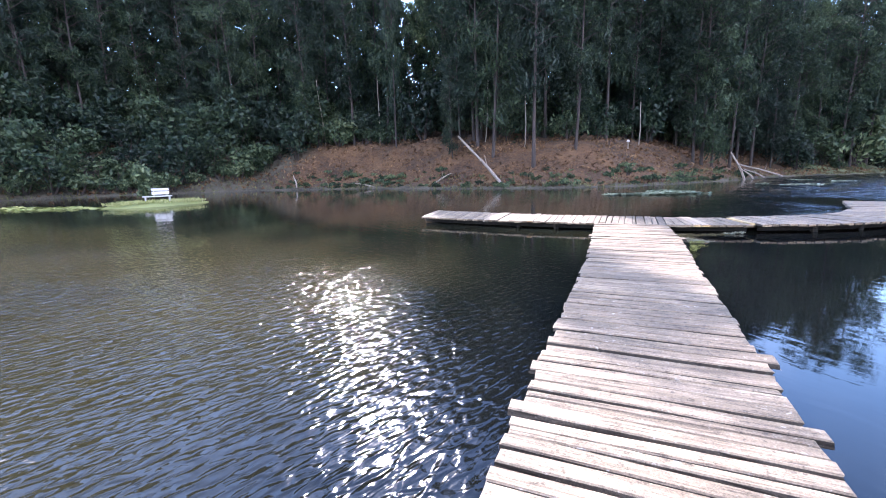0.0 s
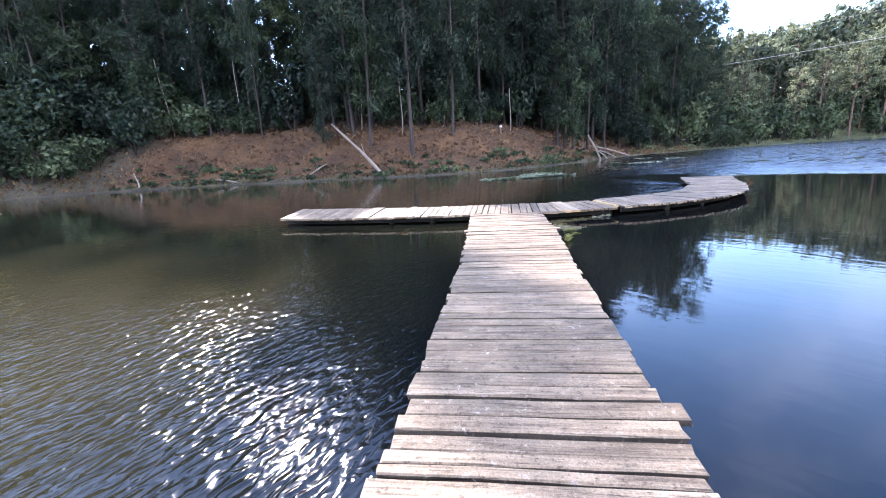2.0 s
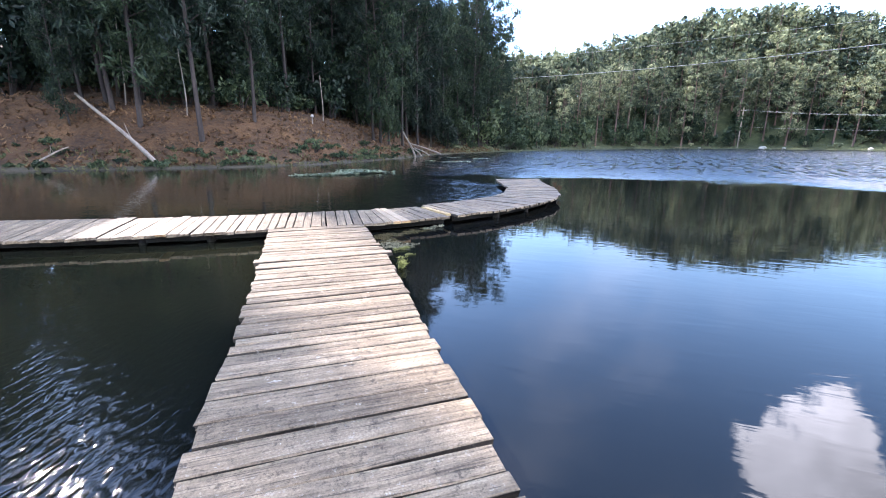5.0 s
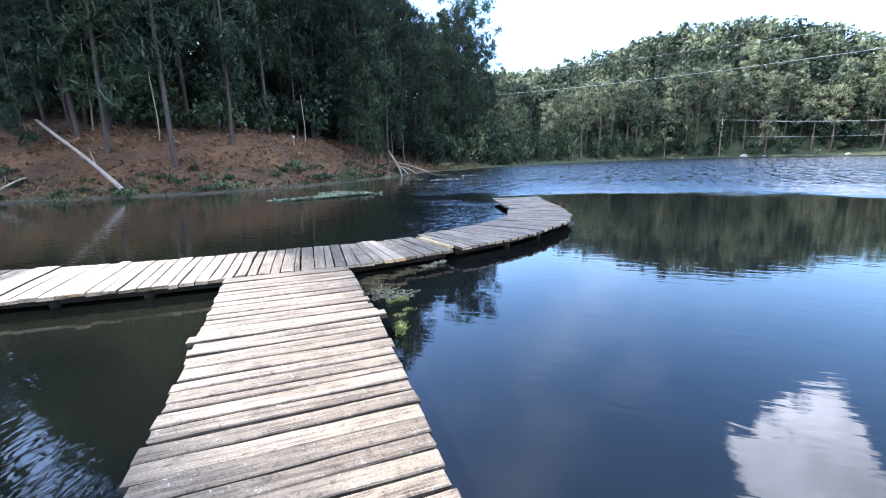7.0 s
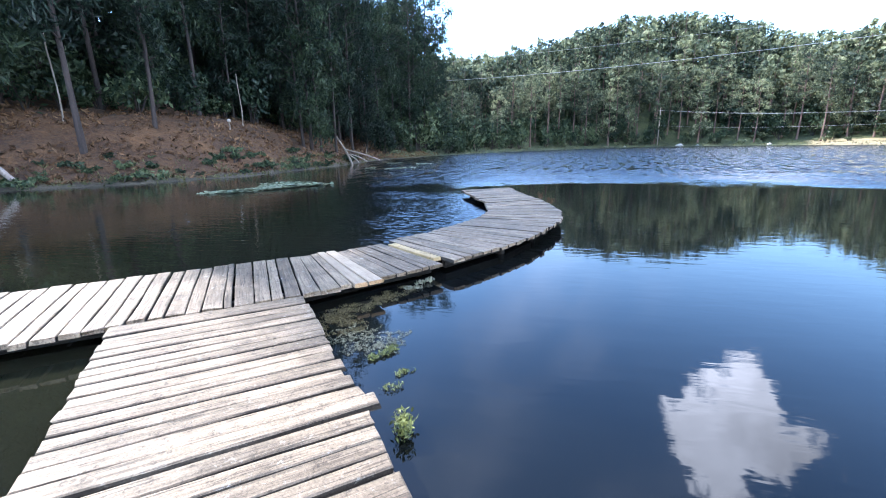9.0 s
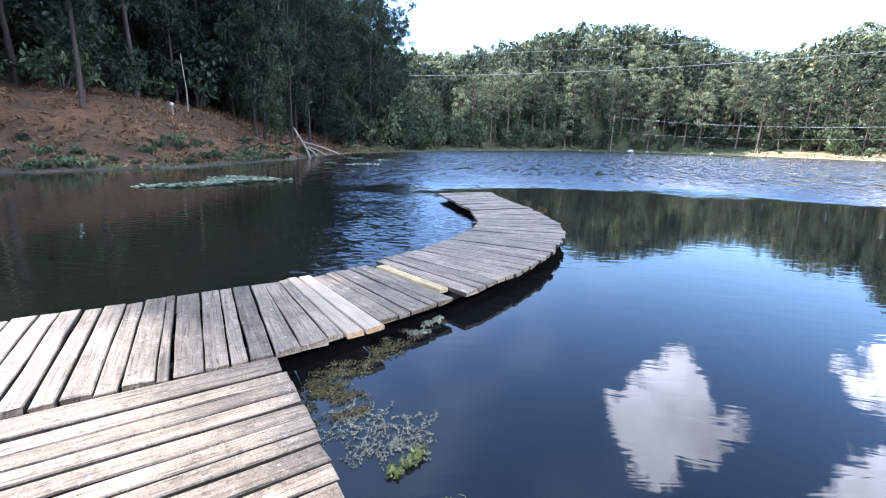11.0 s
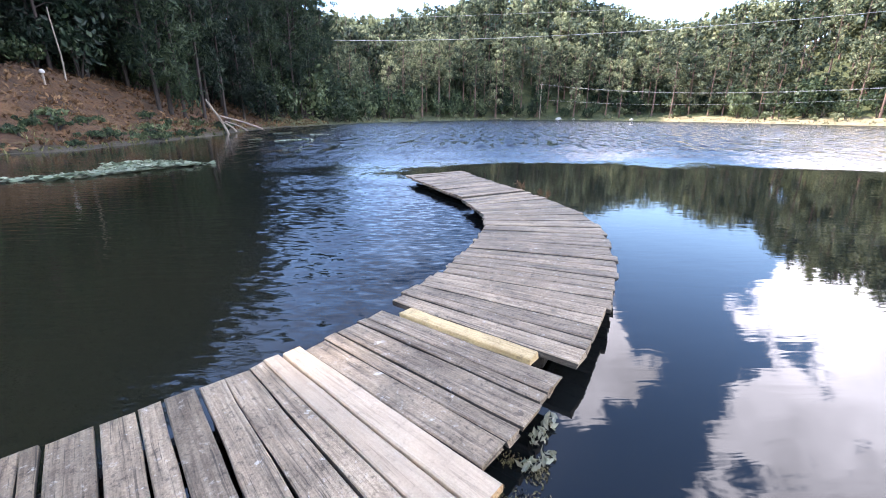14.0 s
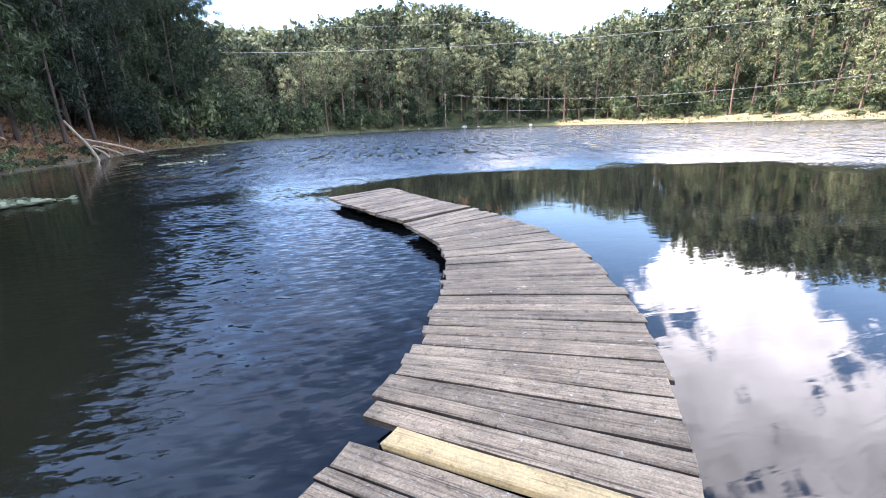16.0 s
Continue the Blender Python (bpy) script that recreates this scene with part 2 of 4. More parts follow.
    gust = n("TexNoise", None, Vector=pos, Scale=0.35, Detail=2).outputs["Fac"]
    gust = n("MapRange", None, Value=gust, From_Min=0.3, From_Max=0.7, To_Min=0.55, To_Max=1.15).outputs[0]
    wind = n("Math", {"operation": "MULTIPLY"}, i0=wind, i1=gust).outputs[0]
    lie = lay(n, pos, 70, 7.5, 17.0)
    ripple = n("TexNoise", None, Vector=lie, Scale=1.0, Detail=1.5, Roughness=0.45, Distortion=0.5).outputs["Fac"]
    swell = n("TexNoise", None, Vector=pos, Scale=1.5, Detail=2).outputs["Fac"]
    h = n("Math", {"operation": "MULTIPLY"}, i0=ripple, i1=wind).outputs[0]
    lap = n("TexNoise", None, Vector=lay(n, pos, -38, 2.2, 8.0), Scale=1.0, Detail=2, Roughness=0.5, Distortion=0.6).outputs["Fac"]
    h = n("Math", {"operation": "MULTIPLY_ADD"}, i0=lap, i1=calm, i2=h).outputs[0]
    h = n("Math", {"operation": "MULTIPLY_ADD"}, i0=swell, i1=0.03, i2=h).outputs[0]
    # slopes of the wind waves out on the open pond
    lie = lay(n, pos, -42, 6.0, 15.0)
    slope = n("TexNoise", None, Vector=lie, Scale=1.0, Detail=2.5, Roughness=0.55, Distortion=0.4).outputs["Color"]
    slope = n("VectorMath", {"operation": "SUBTRACT"}, i0=slope, i1=(0.5, 0.5, 0.5)).outputs[0]
    slope = n("VectorMath", {"operation": "MULTIPLY"}, i0=slope, i1=(1.0, 1.0, 0)).outputs[0]
    fetch = n("MapRange", {"interpolation_type": "SMOOTHSTEP"}, Value=far, From_Min=9.0, From_Max=22.0, To_Min=0.75, To_Max=1.5).outputs[0]
    power = n("Math", {"operation": "MULTIPLY"}, i0=out, i1=fetch).outputs[0]
    streak = lay(n, pos, -42, 0.35, 1.0)
    streak = n("TexNoise", None, Vector=streak, Scale=1.0, Detail=3).outputs["Fac"]
    streak = n("MapRange", None, Value=streak, From_Min=0.3, From_Max=0.7, To_Min=0.5, To_Max=1.3).outputs[0]
    power = n("Math", {"operation": "MULTIPLY"}, i0=power, i1=streak).outputs[0]
    slope = n("VectorMath", {"operation": "SCALE"}, i0=slope, Scale=power).outputs[0]
    # longer waves off the shelter
    lie = lay(n, pos, 42, 0.7, 2.4)
    long = n("TexNoise", None, Vector=lie, Scale=1.0, Detail=2.0, Distortion=0.5).outputs["Color"]
    long = n("VectorMath", {"operation": "SUBTRACT"}, i0=long, i1=(0.5, 0.5, 0.5)).outputs[0]
    long = n("VectorMath", {"operation": "MULTIPLY"}, i0=long, i1=(1.0, 1.0, 0)).outputs[0]
    fetch = n("MapRange", None, Value=far, From_Min=14.0, From_Max=26.0).outputs[0]
    fetch = n("Math", {"operation": "MULTIPLY"}, i0=out, i1=fetch).outputs[0]
    long = n("VectorMath", {"operation": "SCALE"}, i0=long, Scale=fetch).outputs[0]
    slope = n("VectorMath", {"operation": "ADD"}, i0=slope, i1=long).outputs[0]
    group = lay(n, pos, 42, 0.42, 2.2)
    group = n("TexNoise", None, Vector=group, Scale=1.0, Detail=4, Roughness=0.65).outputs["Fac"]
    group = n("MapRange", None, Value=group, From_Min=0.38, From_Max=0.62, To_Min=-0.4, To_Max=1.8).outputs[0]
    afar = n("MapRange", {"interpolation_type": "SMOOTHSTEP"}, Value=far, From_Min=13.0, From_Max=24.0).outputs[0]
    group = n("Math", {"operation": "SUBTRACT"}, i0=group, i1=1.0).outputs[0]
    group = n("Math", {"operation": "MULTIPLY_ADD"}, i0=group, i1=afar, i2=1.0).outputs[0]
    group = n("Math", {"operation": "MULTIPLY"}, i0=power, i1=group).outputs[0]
    # lean put into the normals towards the boardwalk, so the water mirrors higher sky
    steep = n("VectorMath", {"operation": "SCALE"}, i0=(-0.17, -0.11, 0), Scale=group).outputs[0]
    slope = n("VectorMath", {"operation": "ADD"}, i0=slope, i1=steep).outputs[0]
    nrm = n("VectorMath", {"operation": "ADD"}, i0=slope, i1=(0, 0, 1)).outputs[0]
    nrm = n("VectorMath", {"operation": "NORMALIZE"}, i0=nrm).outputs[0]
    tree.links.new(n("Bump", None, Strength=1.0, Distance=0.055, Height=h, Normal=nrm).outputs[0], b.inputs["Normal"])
    return m


def make_ground():
    m, n, b, tree = material("ground")
    pos = n("NewGeometry").outputs["Position"]
    big = n("TexNoise", None, Vector=pos, Scale=0.35, Detail=6, Roughness=0.65).outputs["Fac"]
    fine = n("TexNoise", None, Vector=pos, Scale=5.0, Detail=6, Roughness=0.7).outputs["Fac"]
    f = n("Math", {"operation": "MULTIPLY_ADD"}, i0=fine, i1=0.7, i2=-0.35).outputs[0]
    f = n("Math", {"operation": "ADD"}, i0=f, i1=big).outputs[0]
    litter = ramp(n, f, (0.25, (0.018, 0.010, 0.005)), (0.5, (0.080, 0.040, 0.0145)), (0.8, (0.175, 0.092, 0.034)))
    grass = ramp(n, f, (0.25, (0.028, 0.036, 0.013)), (0.55, (0.07, 0.085, 0.03)), (0.8, (0.16, 0.16, 0.065)))
    sand = ramp(n, f, (0.25, (0.22, 0.18, 0.09)), (0.6, (0.42, 0.335, 0.18)), (0.85, (0.52, 0.43, 0.25)))
    mud = ramp(n, f, (0.3, (0.025, 0.022, 0.013)), (0.7, (0.095, 0.08, 0.048)))

    def over(a, c, key):
        at = n("Attribute", {"attribute_name": key}).outputs["Fac"]
        k = n("Math", {"operation": "MULTIPLY_ADD"}, i0=f, i1=0.8, i2=-0.4).outputs[0]
        k = n("Math", {"operation": "ADD"}, i0=k, i1=at).outputs[0]
        k = n("MapRange", {"interpolation_type": "SMOOTHSTEP"}, Value=k, From_Min=0.35, From_Max=0.65).outputs[0]
        mix = n("Mix", {"data_type": "RGBA"})
        tree.links.new(k, mix.inputs[0])
        tree.links.new(a, mix.inputs[6])
        tree.links.new(c, mix.inputs[7])
        return mix.outputs[2]
    col = over(over(over(litter, grass, "grassy"), sand, "sandy"), mud, "muddy")
    tree.links.new(col, b.inputs["Base Color"])
    b.inputs["Roughness"].default_value = 0.9
    tree.links.new(n("Bump", None, Strength=1.0, Distance=0.3, Height=f).outputs[0], b.inputs["Normal"])
    return m


M_PLANK = wood("weathered_plank", (0.10, 0.072, 0.045), (0.25, 0.187, 0.118), (0.385, 0.30, 0.198))
# unbleached board sides, darkened further to put the gaps' shade into the colour
M_SHADED_EDGE = wood("shaded_plank_edge", (0.02, 0.016, 0.012), (0.055, 0.045, 0.034), (0.13, 0.11, 0.085), 0.12, 0.2)
M_NEW = wood("fresh_plank", (0.36, 0.25, 0.11), (0.48, 0.35, 0.165), (0.55, 0.42, 0.22), 0.08, 0.12, 0.7)
M_CUT = wood("sawn_end", (0.34, 0.2, 0.09), (0.5, 0.31, 0.15), (0.6, 0.4, 0.2), 0.05, 0.12)
M_PALE = wood("pale_plank", (0.35, 0.265, 0.17), (0.42, 0.32, 0.21), (0.47, 0.37, 0.25), 0.10, 0.12, 0.35)
M_BEAM = wood("dark_beam", (0.018, 0.015, 0.012), (0.045, 0.037, 0.028), (0.08, 0.066, 0.05), 0.06, 0.2)
M_WATER = make_water()
M_GROUND = make_ground()
M_BARK = plain("grey_bark", (0.022, 0.017, 0.014), (0.062, 0.047, 0.04), 2.0, 0.9, 0.02, (3, 3, 0.5))
M_PINEBARK = plain("red_bark", (0.08, 0.05, 0.038), (0.20, 0.13, 0.10), 1.2, 0.9, 0.03, (2, 2, 0.4))
M_DEAD = plain("bleached_wood", (0.13, 0.105, 0.08), (0.34, 0.29, 0.24), 3.0, 0.8, 0.008, (4, 4, 0.6))
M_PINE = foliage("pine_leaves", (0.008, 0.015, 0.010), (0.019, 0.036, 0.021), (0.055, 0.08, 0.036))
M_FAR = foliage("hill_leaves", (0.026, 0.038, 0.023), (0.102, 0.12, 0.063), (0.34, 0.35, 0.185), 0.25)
M_BUSH = foliage("bush_leaves", (0.014, 0.026, 0.013), (0.042, 0.066, 0.03), (0.13, 0.16, 0.075), 0.25)
M_SHRUB = foliage("pale_shrub_leaves", (0.10, 0.12, 0.06), (0.22, 0.24, 0.13), (0.38, 0.38, 0.22), 0.3)
M_GRASS = foliage("grass_blades", (0.04, 0.05, 0.02), (0.10, 0.105, 0.042), (0.22, 0.20, 0.09), 0.3)
M_DRY = foliage("dry_litter", (0.05, 0.028, 0.014), (0.14, 0.075, 0.035), (0.27, 0.17, 0.09), 0.15)
M_LIME = foliage("lime_grass", (0.20, 0.22, 0.07), (0.36, 0.37, 0.14), (0.52, 0.5, 0.25), 0.3)
M_PAD = foliage("lily_leaves", (0.11, 0.135, 0.085), (0.20, 0.235, 0.15), (0.36, 0.39, 0.28), 0.15)
M_WEED = foliage("water_weed_leaves", (0.03, 0.022, 0.008), (0.085, 0.066, 0.026), (0.20, 0.17, 0.075), 0.2)
M_SPRIG = foliage("pale_sprigs", (0.06, 0.055, 0.03), (0.15, 0.14, 0.085), (0.30, 0.29, 0.2), 0.2)
M_CLUMP = foliage("bright_water_plant", (0.10, 0.11, 0.03), (0.26, 0.27, 0.08), (0.5, 0.5, 0.2), 0.3)
M_WIRE = plain("dull_cable", (0.3, 0.3, 0.3), (0.45, 0.45, 0.44), 2.0, 0.5, 0.001)
M_WHITE = plain("white_paint", (0.38, 0.36, 0.33), (0.55, 0.53, 0.5), 3.0, 0.6, 0.004)
M_STONE = plain("pale_stone", (0.3, 0.28, 0.25), (0.6, 0.57, 0.52), 3.0, 0.9, 0.02)


# ---- mesh helpers ----
def mesh_from(name, verts, quads, mats, smooth=False, which=None):
    me = bpy.data.meshes.new(name)
    verts, quads = np.asarray(verts, np.float32), np.asarray(quads, np.int32)
    me.vertices.add(len(verts))
    me.vertices.foreach_set("co", verts.ravel())
    me.loops.add(quads.size)
    me.loops.foreach_set("vertex_index", quads.ravel())
    me.polygons.add(len(quads))
    me.polygons.foreach_set("loop_start", np.arange(0, quads.size, quads.shape[1], dtype=np.int32))
    for m in mats if isinstance(mats, (list, tuple)) else [mats]:
        me.materials.append(m)
    if which is not None:
        me.polygons.foreach_set("material_index", np.asarray(which, np.int32))
    me.update(calc_edges=True)
    me.validate()
    me.polygons.foreach_set("use_smooth", np.full(len(me.polygons), smooth, bool))
    return me


class Heap:
    """Collects quads of several pieces into one mesh."""
    def __init__(self):
        self.v, self.q, self.n = [], [], 0

    def add(self, verts, quads):
        verts, quads = np.asarray(verts, float), np.asarray(quads, int)
        self.v.append(verts)
        self.q.append(quads + self.n)
        self.n += len(verts)

    def tube(self, path, radii, sides=7):
        path = np.asarray(path, float)
        k = len(path)
        tang = np.gradient(path, axis=0)
        tang /= np.linalg.norm(tang, axis=1)[:, None] + 1e-9
        ref = np.array([1.0, 0, 0]) if abs(tang[0][0]) < 0.8 else np.array([0, 1.0, 0])
        a = np.cross(tang, ref)
        a /= np.linalg.norm(a, axis=1)[:, None]
        b = np.cross(tang, a)
        th = np.linspace(0, 2 * math.pi, sides, endpoint=False)
        r = np.asarray(radii, float)[:, None, None]
        v = path[:, None] + r * (np.cos(th)[None, :, None] * a[:, None] + np.sin(th)[None, :, None] * b[:, None])
        q = [(i * sides + j, i * sides + (j + 1) % sides, (i + 1) * sides + (j + 1) % sides, (i + 1) * sides + j)
             for i in range(k - 1) for j in range(sides)]
        self.add(v.reshape(-1, 3), q)

    def leaves(self, rng, centres, radii, count, size, slim=0.5, droop=0.0, shell=0.5, ruffle=0.7):
        """count leaves in each of the ellipsoids."""
        centres, radii = np.asarray(centres, float), np.asarray(radii, float)
        c = np.repeat(centres, count, axis=0)
        r = np.repeat(radii, count, axis=0)
        u = rng.normal(size=c.shape)
        u /= np.linalg.norm(u, axis=1)[:, None]
        p = c + u * r * (shell + (1 - shell) * rng.random((len(c), 1)))
        nrm = u + ruffle * rng.normal(size=u.shape)
        nrm /= np.linalg.norm(nrm, axis=1)[:, None]
        t = np.cross(nrm, rng.normal(size=u.shape)) + np.array([0, 0, -droop])
        t /= np.linalg.norm(t, axis=1)[:, None] + 1e-9
        b = np.cross(nrm, t)
        b /= np.linalg.norm(b, axis=1)[:, None] + 1e-9
        s = size * (0.6 + 0.8 * rng.random((len(c), 1)))
        v = np.stack([p - t * s, p - b * s * slim + nrm * s * 0.12, p + t * s, p + b * s * slim + nrm * s * 0.12], 1)
        self.add(v.reshape(-1, 3), np.arange(4 * len(c)).reshape(-1, 4))

    def mesh(self, name, mats, smooth=False, which=None):
        return mesh_from(name, np.concatenate(self.v), np.concatenate(self.q), mats, smooth, which)


def child(name, mesh, parent, label=""):
    ob = new(name, mesh)
    ob.parent = parent
    return tagged(ob, label)


def part(name, bm, mat, parent, label=""):
    me = bpy.data.meshes.new(name)
    bm.to_mesh(me)
    bm.free()
    me.materials.append(mat)
    return child(name, me, parent, label)


# ---- the pond's outline and the ground ----
SHORE = np.array([(-60, -9), (-47, 2), (-41, 11), (-37, 19), (-30, 26), (-21, 28.5), (-12, 28), (-5, 28.6), (0, 31), (4, 35.5), (8, 41),
                  (12, 48), (18, 55), (26, 62), (38, 70), (52, 76), (68, 81), (84, 83), (98, 76), (106, 62), (105, 42), (99, 20),
                  (92, 2), (84, -18), (66, -32), (40, -30), (20, -18), (6, -9), (-6, -9), (-22, -22), (-44, -26)], float)


def shore_distance(x, y):
    """Metres from the water's edge, positive on land."""
    p = np.stack([x, y], -1)
    best = np.full(x.shape, 1e9)
    inside = np.zeros(x.shape, bool)
    for a, b in zip(SHORE, np.roll(SHORE, -1, axis=0)):
        ab = b - a
        t = np.clip(((p - a) @ ab) / (ab @ ab), 0, 1)
        best = np.minimum(best, np.linalg.norm(p - a - t[..., None] * ab, axis=-1))
        cross = ((a[1] > y) != (b[1] > y)) & (x < (b[0] - a[0]) * (y - a[1]) / (b[1] - a[1] + 1e-12) + a[0])
        inside ^= cross
    return np.where(inside, -best, best)


def smooth(v, a, b):
    t = np.clip((v - a) / (b - a), 0, 1)
    return t * t * (3 - 2 * t)


def wobble(x, y, s, seed):
    """Smooth uneven ground from a few crossed waves."""
    rng = np.random.default_rng(seed)
    out = np.zeros_like(x, dtype=float)
    for k in range(7):
        ang, f = rng.random() * 6.28, s * (0.6 + 1.6 * rng.random())
        out += np.sin((x * math.cos(ang) + y * math.sin(ang)) * f + rng.random() * 6.28) / 7
    return out


def woods_side(x, y):
    """1 on the steep wooded bank ahead, 0 on the open far shore."""
    return 1 - smooth(x - 0.35 * (y - 60), 16, 34)


# the ridge of the hills across the pond, by bearing in degrees
HILL_AZ = (15, 24, 30, 36, 41, 46, 52, 57, 61, 64, 68, 71, 74.5, 77, 81, 86, 94, 110)
HILL_TOP = (7, 10, 12, 16.5, 22, 24.5, 25, 21.5, 15.5, 13, 14.5, 16, 14, 20, 24, 25, 22, 19)


def height(x, y):
    d = shore_distance(x, y) + 0.5 * wobble(x, y, 0.55, 3) + 0.25 * wobble(x, y, 1.6, 4)
    w = woods_side(x, y)
    rise = 3.9 - 1.5 * smooth(x, 0, 13) + 0.5 * smooth(-x, 4, 20)
    bank = 0.10 * np.clip(d, 0, 1.2) + rise * smooth(d, 0.4, 9.5) + 0.22 * np.clip(d - 9.5, 0, 50)
    az = np.degrees(np.arctan2(x, y))
    hill = np.interp(az, HILL_AZ, HILL_TOP)
    foot = 5 + 5 * smooth(az, 60, 68)
    beach = 0.07 * np.clip(d, 0, 14) + hill * smooth(d, foot, 40) - 0.06 * np.clip(d - 44, 0, 60)
    land = w * bank + (1 - w) * beach
    land = land + (0.30 * wobble(x, y, 1.1, 15) + 0.16 * wobble(x, y, 2.3, 5) + 0.10 * wobble(x, y, 5.0, 6)) * smooth(d, 0, 2)
    bed = -0.05 - 1.3 * smooth(-d, 0, 5)
    return np.where(d > 0, land, bed), d, w


def axis(lo, hi, step, far):
    inner = np.arange(lo, hi + 1e-6, step)
    out = np.geomspace(step, far, 16).cumsum()
    return np.concatenate([(lo - out)[::-1], inner, hi + out])


def make_land():
    xs, ys = axis(-62, 120, 0.9, 420), axis(-40, 110, 0.9, 420)
    X, Y = np.meshgrid(xs, ys)
    Z, d, w = height(X, Y)
    nx, ny = len(xs), len(ys)
    i = (np.arange(ny - 1)[:, None] * nx + np.arange(nx - 1)[None, :]).ravel()
    me = mesh_from("ground", np.stack([X, Y, Z], -1).reshape(-1, 3), np.stack([i, i + 1, i + nx + 1, i + nx], -1), M_GROUND, True)
    grassy = np.where(w > 0.5, 0.75 * smooth(X, 13, 20) + 0.5 * (1 - smooth(d, 1.0, 3.6)) * smooth(-X, -8, 4), 1.0 + 0.2 * wobble(X, Y, 0.1, 9))
    sandy = (1 - w) * (1 - smooth(d, 9, 15)) * smooth(np.degrees(np.arctan2(X, Y - 6)), 63, 70) * 1.1
    muddy = np.maximum(0.9 - smooth(d, 0.2, 2.0), 0.75 * smooth(-X, 24, 34)) * w + 0.6 * (1 - smooth(d, 0, 0.5)) * (1 - w)
    for key, val in (("grassy", grassy), ("sandy", sandy), ("muddy", muddy)):
        at = me.attributes.new(key, "FLOAT", "POINT")
        at.data.foreach_set("value", np.asarray(val, np.float32).ravel())
    tagged(new("ground", me), "red-brown leaf-littered bank with grass and pale sandy shore", "ground", kind="structure")
    # the pond's surface
    X, Y = np.meshgrid(np.linspace(-160, 240, 41), np.linspace(-140, 200, 35))
    i = (np.arange(34)[:, None] * 41 + np.arange(40)[None, :]).ravel()
    pond = mesh_from("water", np.stack([X, Y, X * 0], -1).reshape(-1, 3), np.stack([i, i + 1, i + 42, i + 41], -1), M_WATER, True)
    tagged(new("water", pond), "dark pond water with wind ripples and sky reflections", "water", kind="structure")


make_land()


def ground_z(x, y):
    return float(height(np.array([float(x)]), np.array([float(y)]))[0][0])


# ---- trees ----
def trunk_into(heap, rng, tall, r0, lean=0.018, sides=8, bend=0.25):
    k = 9
    t = np.linspace(0, 1, k)
    ax, ay = rng.normal(0, lean * tall, 2)
    px = ax * t + bend * np.sin(t * 5 + rng.random() * 6) * t
    py = ay * t + bend * np.sin(t * 4 + rng.random() * 6) * t
    path = np.stack([px, py, t * tall - 0.3], -1)
    rad = r0 * (1 - 0.85 * t) + 0.25 * r0 * np.exp(-t * 25)
    heap.tube(path, rad, sides)
    return path


def at_height(path, z):
    return np.array([np.interp(z, path[:, 2], path[:, 0]), np.interp(z, path[:, 2], path[:, 1]), z])


def tall_tree(name, rng, tall, r0, bare, spread, clumps, leaves, size, bark, leaf, sides=8, droop=0.6):
    """A tall forest tree: a bare stem below, then limbs that carry uneven, drooping clumps."""
    stem, crown = Heap(), Heap()
    path = trunk_into(stem, rng, tall, r0, sides=sides)
    cs, rs = [], []
    for k in range(clumps):
        u = (k + rng.random()) / clumps
        z = tall * (bare + (1.02 - bare) * u)
        reach = spread * (0.35 + 0.65 * math.sin(math.pi * min(1, (0.18 + 0.82 * (1 - u)) ** 0.8))) * (0.35 + 0.75 * rng.random())
        a = rng.random() * 6.283
        foot = at_height(path, max(0.5, z - 0.25 * reach))
        tip = at_height(path, z) + np.array([math.cos(a) * reach, math.sin(a) * reach, 0.1 * reach])
        mid = (foot + tip) / 2 + np.array([0, 0, 0.12 * reach])
        if k % 2 == 0 or reach > 0.6 * spread:
            stem.tube([foot, mid, tip], [0.16 * r0 + 0.02, 0.1 * r0 + 0.015, 0.01], 5)
        q = 0.55 + 0.75 * rng.random()
        cs.append(tip * 0.85 + at_height(path, z) * 0.15)
        rs.append((0.34 * spread * q, 0.34 * spread * q, 0.30 * spread * q * (0.7 + 0.6 * rng.random())))
    crown.leaves(rng, cs, rs, leaves, size, 0.2, droop, 0.25)
    crown.leaves(rng, cs, np.array(rs) * 0.8, 14, 1.5 * size, 0.28, droop, 0.1)
    ob = new(name)
    child("trunk", stem.mesh("trunk", bark, True), ob)
    child("crown", crown.mesh("crown", leaf), ob)
    return ob


def bush(name, rng, wide, tall, clumps, leaves, size, leaf, stems=5):
    stem, crown = Heap(), Heap()
    cs, rs = [], []
    for k in range(clumps):
        a, r = rng.random() * 6.283, wide * math.sqrt(rng.random()) * 0.75
        z = tall * (0.25 + 0.7 * rng.random() * (1 - 0.5 * r / wide))
        cs.append((math.cos(a) * r, math.sin(a) * r, z))
        q = 0.6 + 0.7 * rng.random()
        rs.append((0.36 * wide * q, 0.36 * wide * q, 0.26 * tall * q))
        if k < stems:
            stem.tube([(0.1 * math.cos(a), 0.1 * math.sin(a), -0.2), (0.5 * math.cos(a) * r, 0.5 * math.sin(a) * r, 0.5 * z), cs[-1]], [0.06, 0.04, 0.012], 5)
    crown.leaves(rng, cs, rs, leaves, size, 0.5, 0.3, 0.4)
    ob = new(name)
    child("stem", stem.mesh("stem", M_BARK, True), ob)
    child("crown", crown.mesh("crown", leaf), ob)
    return ob


